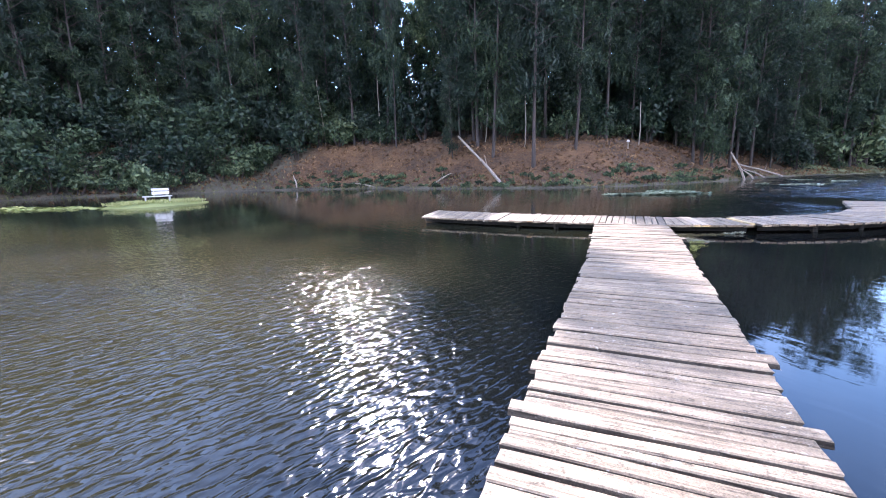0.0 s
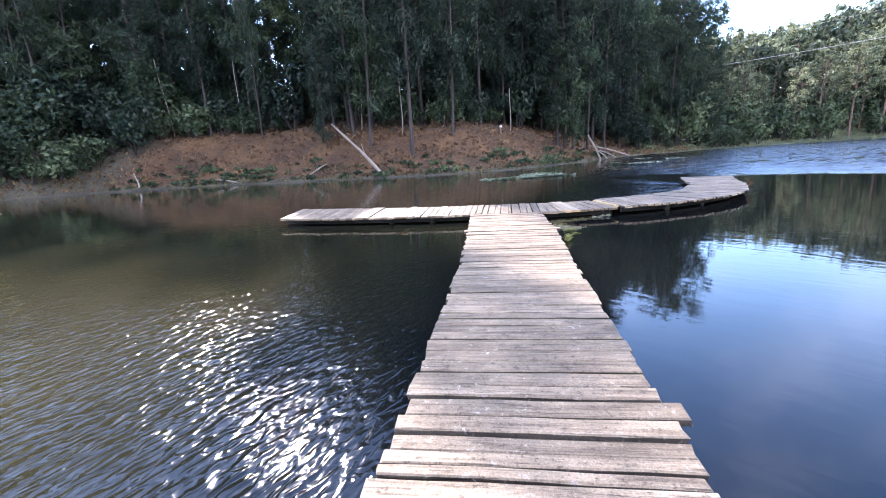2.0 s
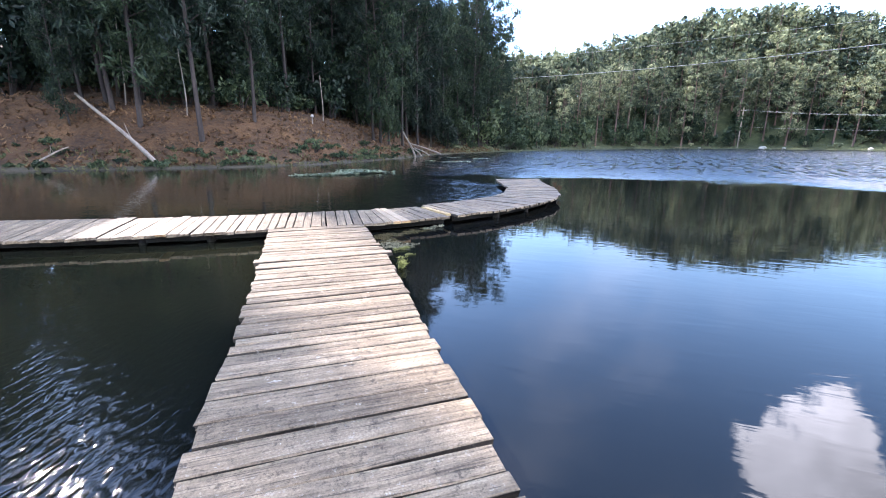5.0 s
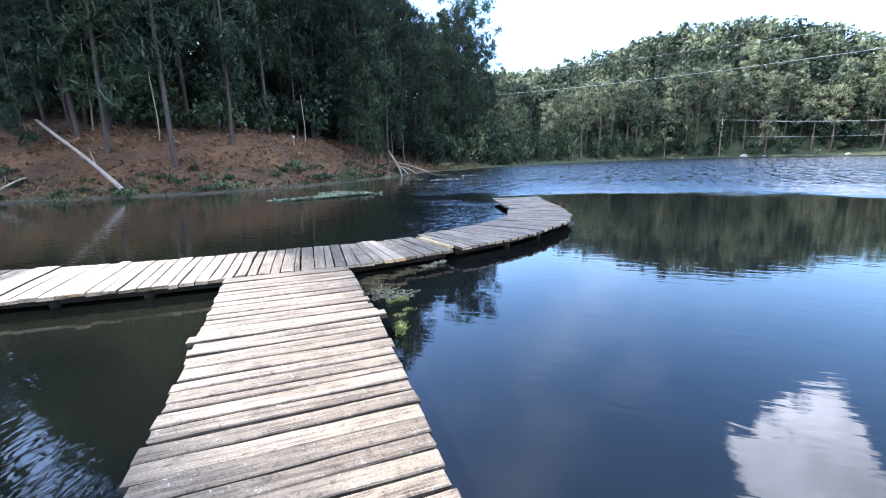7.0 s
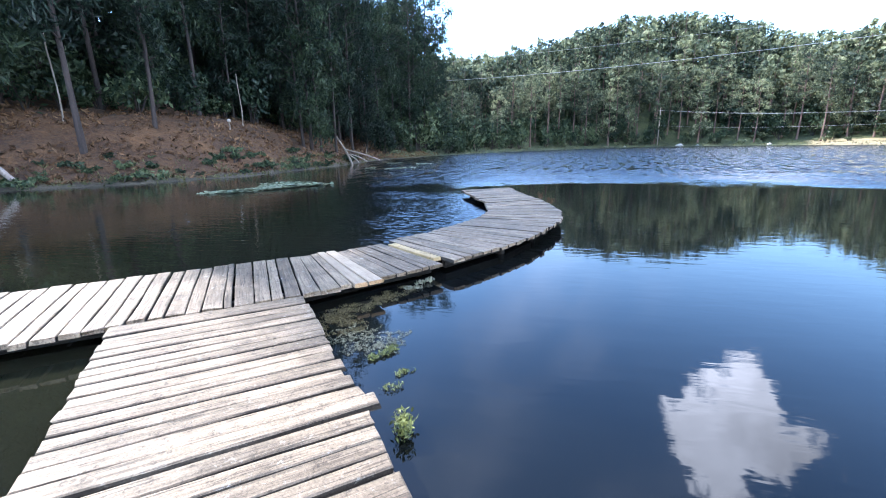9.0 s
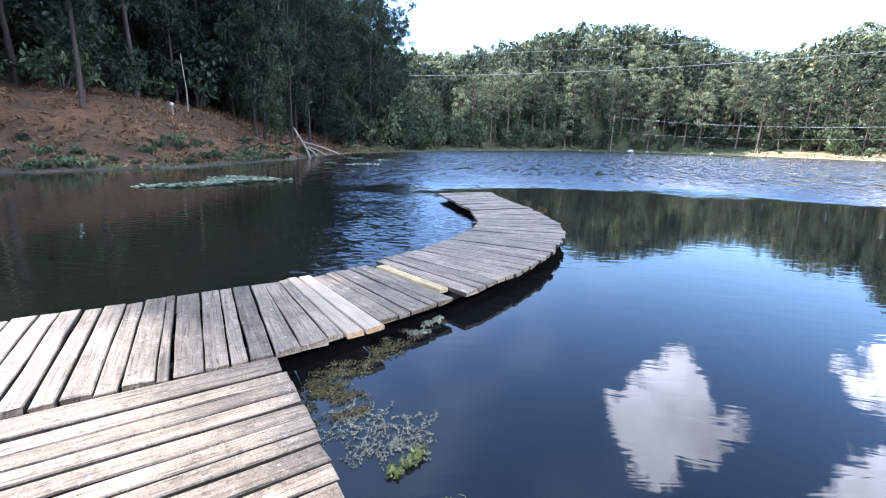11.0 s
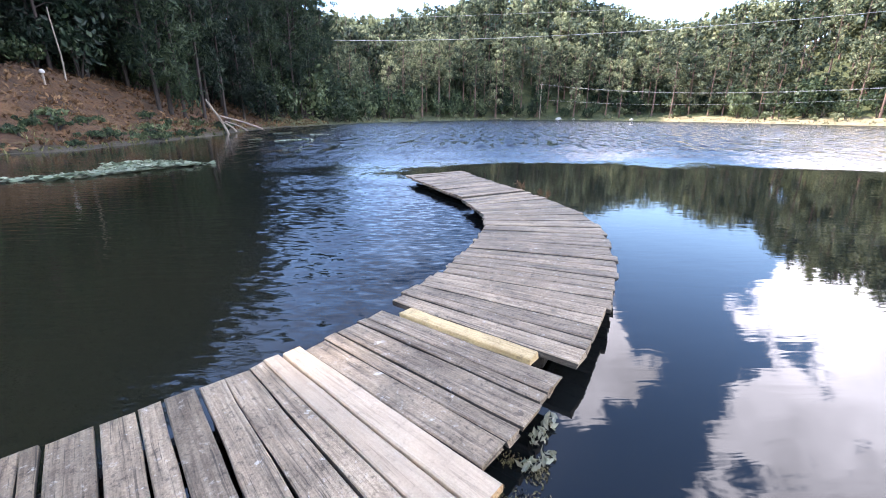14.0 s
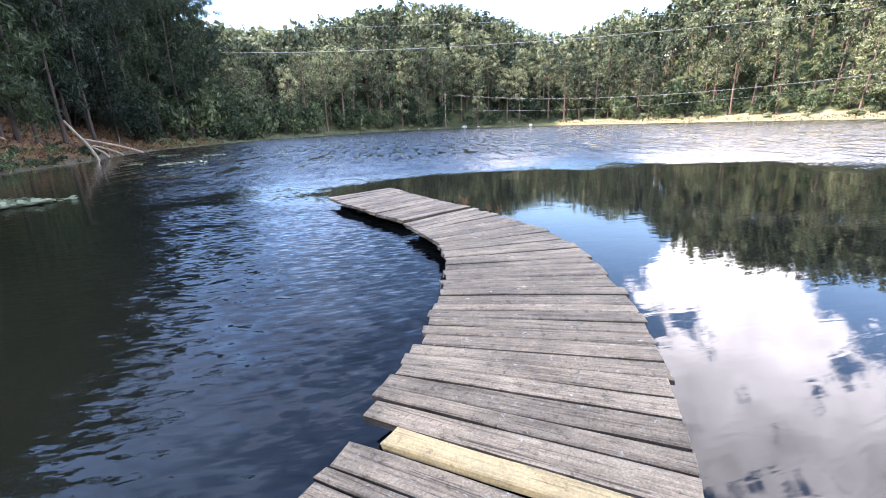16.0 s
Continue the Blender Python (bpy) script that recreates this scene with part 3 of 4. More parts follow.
def scatter(rng, count, box, test, gap):
    """Places that pass the test and keep their distance."""
    out = []
    x0, y0, x1, y1 = box
    tries = rng.random((count * 60, 2)) * (x1 - x0, y1 - y0) + (x0, y0)
    ok = test(tries[:, 0], tries[:, 1])
    for x, y in tries[ok]:
        if all((x - a) ** 2 + (y - b) ** 2 > gap * gap for a, b in out):
            out.append((x, y))
            if len(out) >= count:
                break
    return out


def place(ob, rng, x, y, lo=0.85, hi=1.2, sink=0.05, trim=1.0):
    s = (lo + (hi - lo) * rng.random()) * trim
    ob.matrix_basis = Matrix.Translation((x, y, ground_z(x, y) - sink)) @ Matrix.Rotation(rng.random() * 6.283, 4, "Z") @ Matrix.Scale(s, 4)


def plant(kinds, rng, spots, lo=0.85, hi=1.2, trim=None):
    """Copies of the kinds at the spots; the first stand of each kind is the original."""
    used = set()
    for i, (x, y) in enumerate(spots):
        k = i % len(kinds)
        ob = kinds[k] if k not in used else copy_thing(kinds[k], Matrix())
        used.add(k)
        place(ob, rng, x, y, lo, hi, 0.05, trim(x, y) if trim else 1.0)


def make_woods():
    rng = np.random.default_rng(11)
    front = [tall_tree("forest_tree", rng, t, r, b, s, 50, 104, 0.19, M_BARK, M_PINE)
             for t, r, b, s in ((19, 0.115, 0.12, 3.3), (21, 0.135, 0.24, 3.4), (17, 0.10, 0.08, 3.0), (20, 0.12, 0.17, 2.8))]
    for ob in front:
        tagged(ob, "tall dark-green forest tree with slender grey trunk on the bank", "tree", "trees on the wooded bank")

    def lane(x, y):
        """Across the sun's direction, in metres: one number for each band of shade."""
        return (0.69 * x + 0.445 * y) / 0.821

    def young(x, y):
        """Sizes tuned to shape light: lowered for sun on the junction, raised for shade."""
        if abs(lane(x, y) - 4.0) < 2.0 and y > 12 and x < 0:
            return 0.62
        if -3.2 < lane(x, y) < -0.3:
            return 1.07
        if 0.2 < lane(x, y) < 1.6:
            return 1.13
        return 1.16 if lane(x, y) > 8.0 and -32 < x < 14 else 1.0
    # stems that stand out on the slope, then the closed front of the wood
    spots = [(-10.9, 33.6), (-7.2, 32.6), (-14.6, 33.4), (-12.6, 34.6), (5.6, 46.2), (6.4, 46.9), (7.2, 46.3), (-4.4, 36.2),
             # the last two stems here are added to shade the curved walk
             (9.5, 51), (12, 54), (14.5, 57), (17, 59.5), (20, 62.5), (11, 56), (15, 61), (18.5, 64), (22.5, 66), (13, 59), (24.5, 67.5), (-13.6, 36.4), (-11.8, 37.6)]
    # a gap is left in the front row to let sun onto the boardwalk
    spots += scatter(rng, 100, (-66, -6, 30, 80), lambda x, y: (shore_distance(x, y) > 7.5) & (shore_distance(x, y) < 15) & (woods_side(x, y) > 0.5)
                     & ~((np.abs(lane(x, y) - 3.6) < 2.4) & (shore_distance(x, y) < 12)), 2.2)
    # trees in this lane are moved aside to shift their shade
    spots = [(x + 1.3 if 4.3 < lane(x, y) < 5.2 and x < 0 and y > 12 else x, y) for x, y in spots]
    plant(front, rng, spots, 0.8, 1.02, young)
    # the tall trees that end the wood on the spur
    for k, (x, y, s) in enumerate(((24.5, 65.5, 1.15), (26.6, 67.2, 1.2), (28.6, 69.2, 1.08), (30.6, 71.5, 0.9), (27.0, 71.0, 1.25), (22.8, 63.6, 1.1), (31.6, 73.5, 0.8))):
        tree = copy_thing(front[k % 4], Matrix())
        tree.matrix_basis = Matrix.Translation((x, y, ground_z(x, y) - 0.05)) @ Matrix.Rotation(k * 1.9, 4, "Z") @ Matrix.Scale(s, 4)
    # three narrowed tall trees, added to throw shade on the near boardwalk
    for x, y in ((-21.85, 36.0), (-22.35, 36.9), (-21.45, 35.4)):
        tall = copy_thing(front[3], Matrix())
        tall.matrix_basis = Matrix.Translation((x, y, ground_z(x, y) - 0.05)) @ Matrix.Rotation(x * 7.0, 4, "Z") @ Matrix.Diagonal((0.42, 0.42, 1.22, 1))
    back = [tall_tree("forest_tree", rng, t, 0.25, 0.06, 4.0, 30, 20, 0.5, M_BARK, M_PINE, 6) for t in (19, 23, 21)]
    for ob in back:
        tagged(ob, "dense dark-green forest tree deep in the shaded wood", "tree", "trees deep in the wood")
    spots = scatter(rng, 190, (-90, -6, 28, 95), lambda x, y: (shore_distance(x, y) > 14) & (shore_distance(x, y) < 44) & (woods_side(x, y) > 0.5), 3.3)
    # moved across so its shade leaves the straight walk sunlit
    spots = [(x + 3.4 if 4.3 < lane(x, y) < 5.2 and -24 < x < -19 and y < 45 else x, y) for x, y in spots]
    plant(back, rng, spots, 0.85, 1.1, young)
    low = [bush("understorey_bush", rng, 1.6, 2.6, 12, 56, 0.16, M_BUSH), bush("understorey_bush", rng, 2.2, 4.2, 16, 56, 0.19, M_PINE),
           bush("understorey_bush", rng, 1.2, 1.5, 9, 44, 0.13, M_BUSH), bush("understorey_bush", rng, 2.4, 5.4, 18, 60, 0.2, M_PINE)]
    for ob in low:
        tagged(ob, "leafy green bush under the trees at the top of the bank", "bush", "bushes along the wood's edge")
    spots = scatter(rng, 165, (-66, -6, 30, 78), lambda x, y: (shore_distance(x, y) > 7.6) & (shore_distance(x, y) < 20) & (woods_side(x, y) > 0.4), 1.7)
    # growth that reaches down to the water where the bank turns away, and on the spur
    spots += scatter(rng, 110, (-54, 0, -19, 42), lambda x, y: (shore_distance(x, y) > 1.0 + 7.0 * smooth(x, -36, -27)) & (shore_distance(x, y) < 9), 1.4)
    spots += scatter(rng, 16, (16, 55, 34, 76), lambda x, y: (shore_distance(x, y) > 1.8) & (shore_distance(x, y) < 8), 1.4)
    plant(low, rng, spots, 0.7, 1.3)
    tufts = [bush("bank_tuft", rng, 0.5, 0.42, 7, 30, 0.075, M_BUSH, 2), bush("bank_tuft", rng, 0.7, 0.5, 9, 30, 0.085, M_BUSH, 3)]
    for ob in tufts:
        tagged(ob, "low green weedy tuft on the bare bank near the water", "weed", "tufts along the bank")
    spots = scatter(rng, 90, (-30, 24, 14, 50), lambda x, y: (shore_distance(x, y) > 0.6) & (shore_distance(x, y) < 3.6), 0.8)
    plant(tufts, rng, spots, 0.5, 1.3)


make_woods()


def crown_points(rng, tall, kind):
    """Clumps of a crown: a pine's flat-topped tiers high on a bare stem, a full round dome, or a spire."""
    cs, rs = [], []
    wide = 2.4 + 1.0 * rng.random()
    count = {"pine": 15, "round": 17, "spire": 16}[kind]
    for k in range(count):
        u = (k + rng.random()) / count
        a = k * 2.4 + rng.random() * 1.2
        if kind == "pine":
            z = tall * (0.40 + 0.56 * u)
            reach = wide * (0.30 + 0.85 * math.sin(math.pi * (0.18 + 0.72 * u))) * (0.35 + 0.6 * rng.random())
            r = 1.0 + 0.75 * rng.random()
            flat = 0.68
        elif kind == "round":
            z = tall * (0.16 + 0.78 * u)
            reach = 1.15 * wide * math.sqrt(max(0.05, 1 - (2 * u - 0.85) ** 2 / 1.35)) * (0.45 + 0.5 * rng.random())
            r, flat = 0.95 + 0.75 * rng.random(), 0.85
        else:
            z, reach, r, flat = tall * (0.12 + 0.87 * u), 2.2 * (1.05 - u) * (0.4 + 0.8 * rng.random()), 0.5 + 0.8 * (1 - u), 0.7
        cs.append((math.cos(a) * reach, math.sin(a) * reach, z))
        rs.append((r, r, r * flat))
    return cs, rs


def toned(mesh, values):
    """A shade of its own for each tree of a wood."""
    at = mesh.attributes.new("tone", "FLOAT", "POINT")
    at.data.foreach_set("value", np.asarray(values, np.float32))
    return mesh


def make_hill_woods():
    """The wooded hills across the pond: the trees along the shore stand singly, the many behind them are one wood."""
    rng = np.random.default_rng(23)
    kinds = []
    for kind, tall in (("pine", 20), ("round", 17), ("pine", 22), ("round", 14), ("spire", 17), ("round", 18), ("pine", 21)):
        stem, crown = Heap(), Heap()
        path = trunk_into(stem, rng, tall * 0.96, 0.24, 0.01, 6)
        cs, rs = crown_points(rng, tall, kind)
        for c in cs:
            root = at_height(path, max(0.5, c[2] - 0.5 - 0.3 * math.hypot(c[0], c[1])))
            stem.tube([root, (root + np.array(c)) / 2, c], [0.06, 0.04, 0.02], 4)
        crown.leaves(rng, cs, np.array(rs) * 1.1, 74, 0.25, 0.42, 0.3, 0.5, 0.45)
        crown.leaves(rng, cs, np.array(rs) * 0.55, 8, 0.5, 0.7, 0.0, 0.1)
        ob = new("shore_tree")
        child("trunk", stem.mesh("trunk", M_PINEBARK, True), ob)
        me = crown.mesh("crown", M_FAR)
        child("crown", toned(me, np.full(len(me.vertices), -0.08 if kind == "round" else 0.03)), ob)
        kinds.append(tagged(ob, "tall green tree with reddish-brown trunk above the far shore", "tree", "trees along the far shore"))

    def wooded(x, y, lo, hi):
        d, az = shore_distance(x, y), np.degrees(np.arctan2(x, y))
        return (d > lo + 5 * smooth(az, 60, 68)) & (d < hi) & (woods_side(x, y) < 0.6)
    spots = scatter(rng, 150, (24, -40, 135, 112), lambda x, y: wooded(x, y, 6.0, 20), 2.9)
    plant(kinds, rng, spots, 0.66, 0.98, lambda x, y: float(0.72 + 0.28 * smooth(np.degrees(np.arctan2(x, y)), 28, 40)))
    leaf, stems, tones = Heap(), Heap(), []
    spots = scatter(rng, 540, (20, -50, 175, 150), lambda x, y: wooded(x, y, 19, 56), 3.3)
    for x, y in spots:
        base = np.array([x, y, ground_z(x, y)])
        tall = 12 + 4 * rng.random()
        kind = ("pine", "round", "round", "round", "spire")[int(rng.random() * 5)]
        cs, rs = crown_points(rng, tall, kind)
        start = leaf.n
        leaf.leaves(rng, np.array(cs) + base, np.array(rs) * 1.15, 22, 0.46, 0.55, 0.2, 0.55, 0.45)
        leaf.leaves(rng, np.array(cs) + base, np.array(rs) * 0.6, 4, 0.6, 0.7, 0.0, 0.1)
        tones.append(np.full(leaf.n - start, rng.normal(0.09, 0.1) - (0.05 if kind == "round" else 0)))
        stems.tube([base - (0, 0, 0.3), base + (0, 0, tall * 0.5), base + (0, 0, tall * 0.95)], [0.26, 0.2, 0.05], 5)
    wood_ob = tagged(new("hill_woods"), "dense sunlit pine and mixed woods covering the hills", "woods", kind="stuff")
    tagged(child("trunks", stems.mesh("trunks", M_PINEBARK, True), wood_ob), kind="stuff")
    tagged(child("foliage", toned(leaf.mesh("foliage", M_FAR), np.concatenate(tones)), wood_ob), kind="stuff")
    dark = [bush("thicket", rng, 2.0, 3.4, 10, 40, 0.24, M_BUSH), bush("thicket", rng, 2.8, 5.4, 13, 42, 0.28, M_BUSH)]
    for ob in dark:
        tagged(ob, "dense green thicket below the far shore's trees", "bush", "thickets along the far shore")
    spots = scatter(rng, 150, (24, -40, 132, 108), lambda x, y: wooded(x, y, 5.0, 20), 2.4)
    spots += scatter(rng, 40, (20, 58, 48, 92), lambda x, y: (shore_distance(x, y) > 4) & (shore_distance(x, y) < 24), 2.0)
    plant(dark, rng, spots, 0.8, 1.4)
    low = [bush("shore_shrub", rng, 1.3, 1.5, 8, 34, 0.2, M_SHRUB), bush("shore_shrub", rng, 1.0, 1.1, 7, 30, 0.18, M_SHRUB)]
    for ob in low:
        tagged(ob, "pale round shrub on the sandy far shore", "shrub", "shrubs on the far shore")
    spots = scatter(rng, 46, (50, -20, 125, 100), lambda x, y: (shore_distance(x, y) > 4.5) & (shore_distance(x, y) < 12) & (woods_side(x, y) < 0.4), 1.6)
    plant(low, rng, spots, 0.6, 1.3)


make_hill_woods()


# ---- the boardwalk ----
DECK = 0.19
THICK = 0.042


def plank(rng, a, b, width, mat, parent, lift=0.0, tilt=0.0, taper=0.0):
    """One worn board from a to b: arrised edges that are nicked along their length, ends not quite square."""
    a, b = Vector(a), Vector(b)
    length = (b - a).length
    k = 7
    half, th, bev = width / 2, THICK * (0.9 + 0.25 * rng.random()), 0.007
    prof = [(-half + bev, 0), (half - bev, 0), (half, -bev), (half, -th + 0.004), (half - 0.004, -th), (-half + 0.004, -th), (-half, -th + 0.004), (-half, -bev)]
    xs = np.linspace(-length / 2, length / 2, k)
    sweep = rng.normal(0, 0.0018, 3)
    verts, quads = [], []
    for i, x in enumerate(xs):
        u = i / (k - 1)
        wig = sweep[0] + sweep[1] * (u - 0.5) * 4 + sweep[2] * math.sin(u * 6)
        nick = rng.normal(0, 0.002, 2)
        for j, (py, pz) in enumerate(prof):
            edge = nick[0] if py < 0 else nick[1]
            skew = rng.normal(0, 0.006) if i in (0, k - 1) else 0
            inset = 0.006 if i in (0, k - 1) and j in (0, 1) else 0
            verts.append((x - math.copysign(inset, x) + skew + (0.02 * tilt * py if i in (0, k - 1) else 0), py * (1 + taper * (u - 0.5)) + wig + edge, pz + 0.002 * math.sin(u * 5 + sweep[0] * 900)))
    s = len(prof)
    for i in range(k - 1):
        for j in range(s):
            quads.append((i * s + j, (i + 1) * s + j, (i + 1) * s + (j + 1) % s, i * s + (j + 1) % s))
    e = (k - 1) * s
    quads += [(0, 1, 2, 7), (7, 2, 3, 6), (6, 3, 4, 5), (e + 7, e + 2, e + 1, e), (e + 6, e + 3, e + 2, e + 7), (e + 5, e + 4, e + 3, e + 6)]
    # sides and undersides take the colour with the gap shade in it
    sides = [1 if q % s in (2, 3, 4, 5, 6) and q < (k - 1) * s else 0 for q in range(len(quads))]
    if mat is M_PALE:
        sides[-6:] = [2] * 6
    ob = child("plank", mesh_from("plank", verts, quads, [mat, M_SHADED_EDGE if mat is M_PLANK else mat, M_CUT], False, sides), parent)
    ang = math.atan2(b.y - a.y, b.x - a.x)
    mid = (a + b) / 2
    ob.matrix_basis = Matrix.Translation((mid.x, mid.y, DECK + lift)) @ Matrix.Rotation(ang, 4, "Z") @ Matrix.Rotation(rng.normal(0, 0.012), 4, "X") @ Matrix.Rotation(rng.normal(0, 0.002), 4, "Y")
    return ob


def beam(a, b, wide, tall, top, parent, name="stringer"):
    a, b = Vector((*a, 0)), Vector((*b, 0))
    bm = bmesh.new()
    bmesh.ops.create_cube(bm, size=1, matrix=Matrix.Diagonal(((b - a).length, wide, tall, 1)))
    bmesh.ops.bevel(bm, geom=bm.edges[:], offset=0.008, segments=1, affect="EDGES")
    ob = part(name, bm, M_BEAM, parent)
    mid = (a + b) / 2
    ob.matrix_basis = Matrix.Translation((mid.x, mid.y, top - tall / 2)) @ Matrix.Rotation(math.atan2(b.y - a.y, b.x - a.x), 4, "Z")
    return ob


def post(x, y, parent, top=DECK - THICK - 0.01):
    h = Heap()
    h.tube([(0, 0, -1.45), (0.01, 0, -0.5), (0, 0, top)], [0.075, 0.07, 0.065], 9)
    h.tube([(0, 0, top), (0, 0, top + 0.004)], [0.065, 0.001], 9)
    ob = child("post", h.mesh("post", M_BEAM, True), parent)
    ob.matrix_basis = Matrix.Translation((x, y, 0))


# where the boards of the straight walk meet
JOINTS = [-0.40, -0.28, -0.17, -0.09, 0.02, 0.14, 0.23, 0.30, 0.41, 0.55, 0.69, 0.77, 0.86, 0.98, 1.12, 1.27, 1.41, 1.56, 1.70, 1.84, 2.01, 2.14,
          2.26, 2.38, 2.51, 2.69, 2.86, 3.04, 3.22, 3.42, 3.61, 3.78, 3.92, 4.04, 4.16, 4.29, 4.41, 4.55, 4.70, 4.84, 4.98, 5.12, 5.22, 5.37, 5.49,
          5.66, 5.77, 5.88, 5.99, 6.11, 6.24, 6.38]


def make_main_walk():
    rng = np.random.default_rng(5)
    ob = tagged(new("boardwalk"), "straight weathered grey plank boardwalk over the pond", "boardwalk")
    under = DECK - THICK - 0.012
    cuts = [-9.2]
    while cuts[-1] < -0.55:
        cuts.append(cuts[-1] + 0.115 + 0.045 * rng.random())
    cuts[-1] = -0.51
    cuts += JOINTS
    while cuts[-1] < 7.93:
        cuts.append(cuts[-1] + 0.105 + 0.04 * rng.random())
    cuts[-1] = 8.1
    for a, b in zip(cuts, cuts[1:]):
        gap = 0.009 + 0.010 * rng.random() + (0.012 if rng.random() < 0.12 else 0)
        wide, mid = b - a - gap, (a + b) / 2
        rag = 0.03 if rng.random() < 0.10 else 0.009
        left = float(np.interp(mid, (-0.5, 4.3, 5.8, 6.4, 8.0), (-0.55, -0.565, -0.63, -0.66, -0.73))) + rng.normal(0, rag)
        right = float(np.interp(mid, (-0.5, 4.3, 5.6, 6.4, 8.0), (0.79, 0.78, 0.815, 0.80, 0.735))) + rng.normal(0, rag)
        skew = 0.03 + rng.normal(0, 0.008)
        lift = rng.normal(0, 0.0035)
        if a < 6.2 <= b:
            left, right, lift, skew = -0.69, 0.88, 0.016, 0.05
        if a < 0.62 <= b or a < 0.05 <= b:
            left -= 0.06
        if a < 1.2 <= b or a < 0.35 <= b:
            right += 0.07
        plank(rng, (left, mid - skew / 2, 0), (right, mid + skew / 2, 0), wide, M_PLANK, ob, lift)
    for x in (-0.4, 0.08, 0.54):
        for k in range(6):
            beam((x, -9.2 + 2.9 * k), (x, -9.2 + 2.9 * k + 2.88), 0.075, 0.11, under, ob)
    for k in range(7):
        for x in (-0.46, 0.55):
            post(x + 0.06, -8.6 + 2.7 * k, ob)
    return ob


def rail_at(rows, t):
    """The pair of edge points at the part t of a strip's length, by the middle line."""
    mids = [((a[0] + b[0]) / 2, (a[1] + b[1]) / 2) for a, b in rows]
    cum = [0.0]
    for p, q in zip(mids, mids[1:]):
        cum.append(cum[-1] + math.dist(p, q))
    s = t * cum[-1]
    i = max(0, min(len(rows) - 2, int(np.searchsorted(cum, s)) - 1))
    f = (s - cum[i]) / (cum[i + 1] - cum[i])
    mix = lambda p, q: (p[0] + (q[0] - p[0]) * f, p[1] + (q[1] - p[1]) * f)
    return mix(rows[i][0], rows[i + 1][0]), mix(rows[i][1], rows[i + 1][1]), cum[-1]


def strip(rng, rows, pitch, parent, lift=0.0, special=None, ragged=0.014, gap=0.012, beams=True):
    """Boards laid side by side across a strip given by its two edges."""
    total = rail_at(rows, 0)[2]
    count = max(1, round(total / pitch))
    cuts = np.linspace(0, 1, count + 1)
    cuts[1:-1] += rng.normal(0, 0.10 / count, count - 1)
    for k in range(count):
        a, b, _ = rail_at(rows, (cuts[k] + cuts[k + 1]) / 2)
        a0, b0, _ = rail_at(rows, cuts[k])
        a1, b1, _ = rail_at(rows, cuts[k + 1])
        wa, wb = math.dist(a0, a1), math.dist(b0, b1)
        wide = (wa + wb) / 2 - gap * (0.6 + 0.8 * rng.random())
        taper = 0.9 * (wb - wa) / (wa + wb) * 2
        d = Vector((b[0] - a[0], b[1] - a[1], 0)).normalized()
        p = Vector((*a, 0)) - d * rng.normal(0, ragged)
        q = Vector((*b, 0)) + d * rng.normal(0, ragged)
        mat, up = M_PLANK, rng.normal(0, 0.004)
        if special and k in special:
            mat, up, da, db = special[k]
            p, q = p - d * da, q + d * db
        plank(rng, p, q, wide, mat, parent, lift + up, 0.0, taper)
    if beams:
        for side in (0.18, 0.5, 0.82):
            prev = None
            for t in np.linspace(0.01, 0.99, max(2, int(total / 0.9) + 1)):
                a, b, _ = rail_at(rows, t)
                cur = (a[0] + (b[0] - a[0]) * side, a[1] + (b[1] - a[1]) * side)
                if prev:
                    beam(prev, cur, 0.07, 0.11, DECK - THICK - 0.013 + lift, parent)
                    if int(t * 100) % 2 == 0 and side != 0.5:
                        post(*cur, parent)
                prev = cur
    return count


LEFT = [((-0.66, 8.12), (-0.66, 9.66)), ((-1.6, 8.07), (-1.68, 9.65)), ((-2.9, 8.1), (-2.98, 9.78)), ((-4.0, 8.2), (-4.2, 9.98)), ((-5.3, 8.42), (-5.62, 10.22))]
BAR = [((-0.65, 8.14), (-0.66, 9.66)), ((0.72, 8.16), (0.74, 9.69))]
BEND = [((0.73, 8.15), (0.75, 9.69)), ((1.5, 8.32), (1.3, 9.74)), ((2.36, 8.5), (2.03, 9.86))]
CURVE = [((2.50, 8.50), (2.16, 9.95)), ((3.65, 8.9), (2.95, 10.22)), ((4.45, 9.33), (3.6, 10.58)), ((5.35, 9.97), (4.32, 11.05)), ((6.0, 10.7), (4.75, 11.5)),
         ((6.42, 11.55), (5.06, 12.05)), ((6.8, 12.35), (5.36, 12.6))]
TIP = [((6.86, 12.48), (5.5, 12.78)), ((7.15, 13.5), (5.70, 13.65)), ((7.86, 15.32), (6.26, 15.55))]


def make_cross_walk():
    rng = np.random.default_rng(8)
    ob = tagged(new("boardwalk"), "curved weathered grey plank boardwalk crossing the pond", "boardwalk")
    strip(rng, LEFT, 0.150, ob, special={10: (M_PALE, 0.012, 0.03, 0.03)})
    strip(rng, BAR, 0.138, ob, gap=0.014)
    strip(rng, BEND, 0.150, ob, lift=-0.008, gap=0.012, special={3: (M_PALE, 0.012, 0.06, 0.03), 4: (M_PALE, 0.014, 0.08, 0.02)})
    # the fresh board is set in the step between the two curved stretches
    a, b = Vector((2.378, 8.73, 0)), Vector((2.138, 9.745, 0))
    plank(rng, a, b, 0.118, M_NEW, ob, 0.006)
    strip(rng, CURVE, 0.150, ob, lift=0.012)
    strip(rng, TIP, 0.160, ob, lift=0.006)
    return ob


make_main_walk()
make_cross_walk()


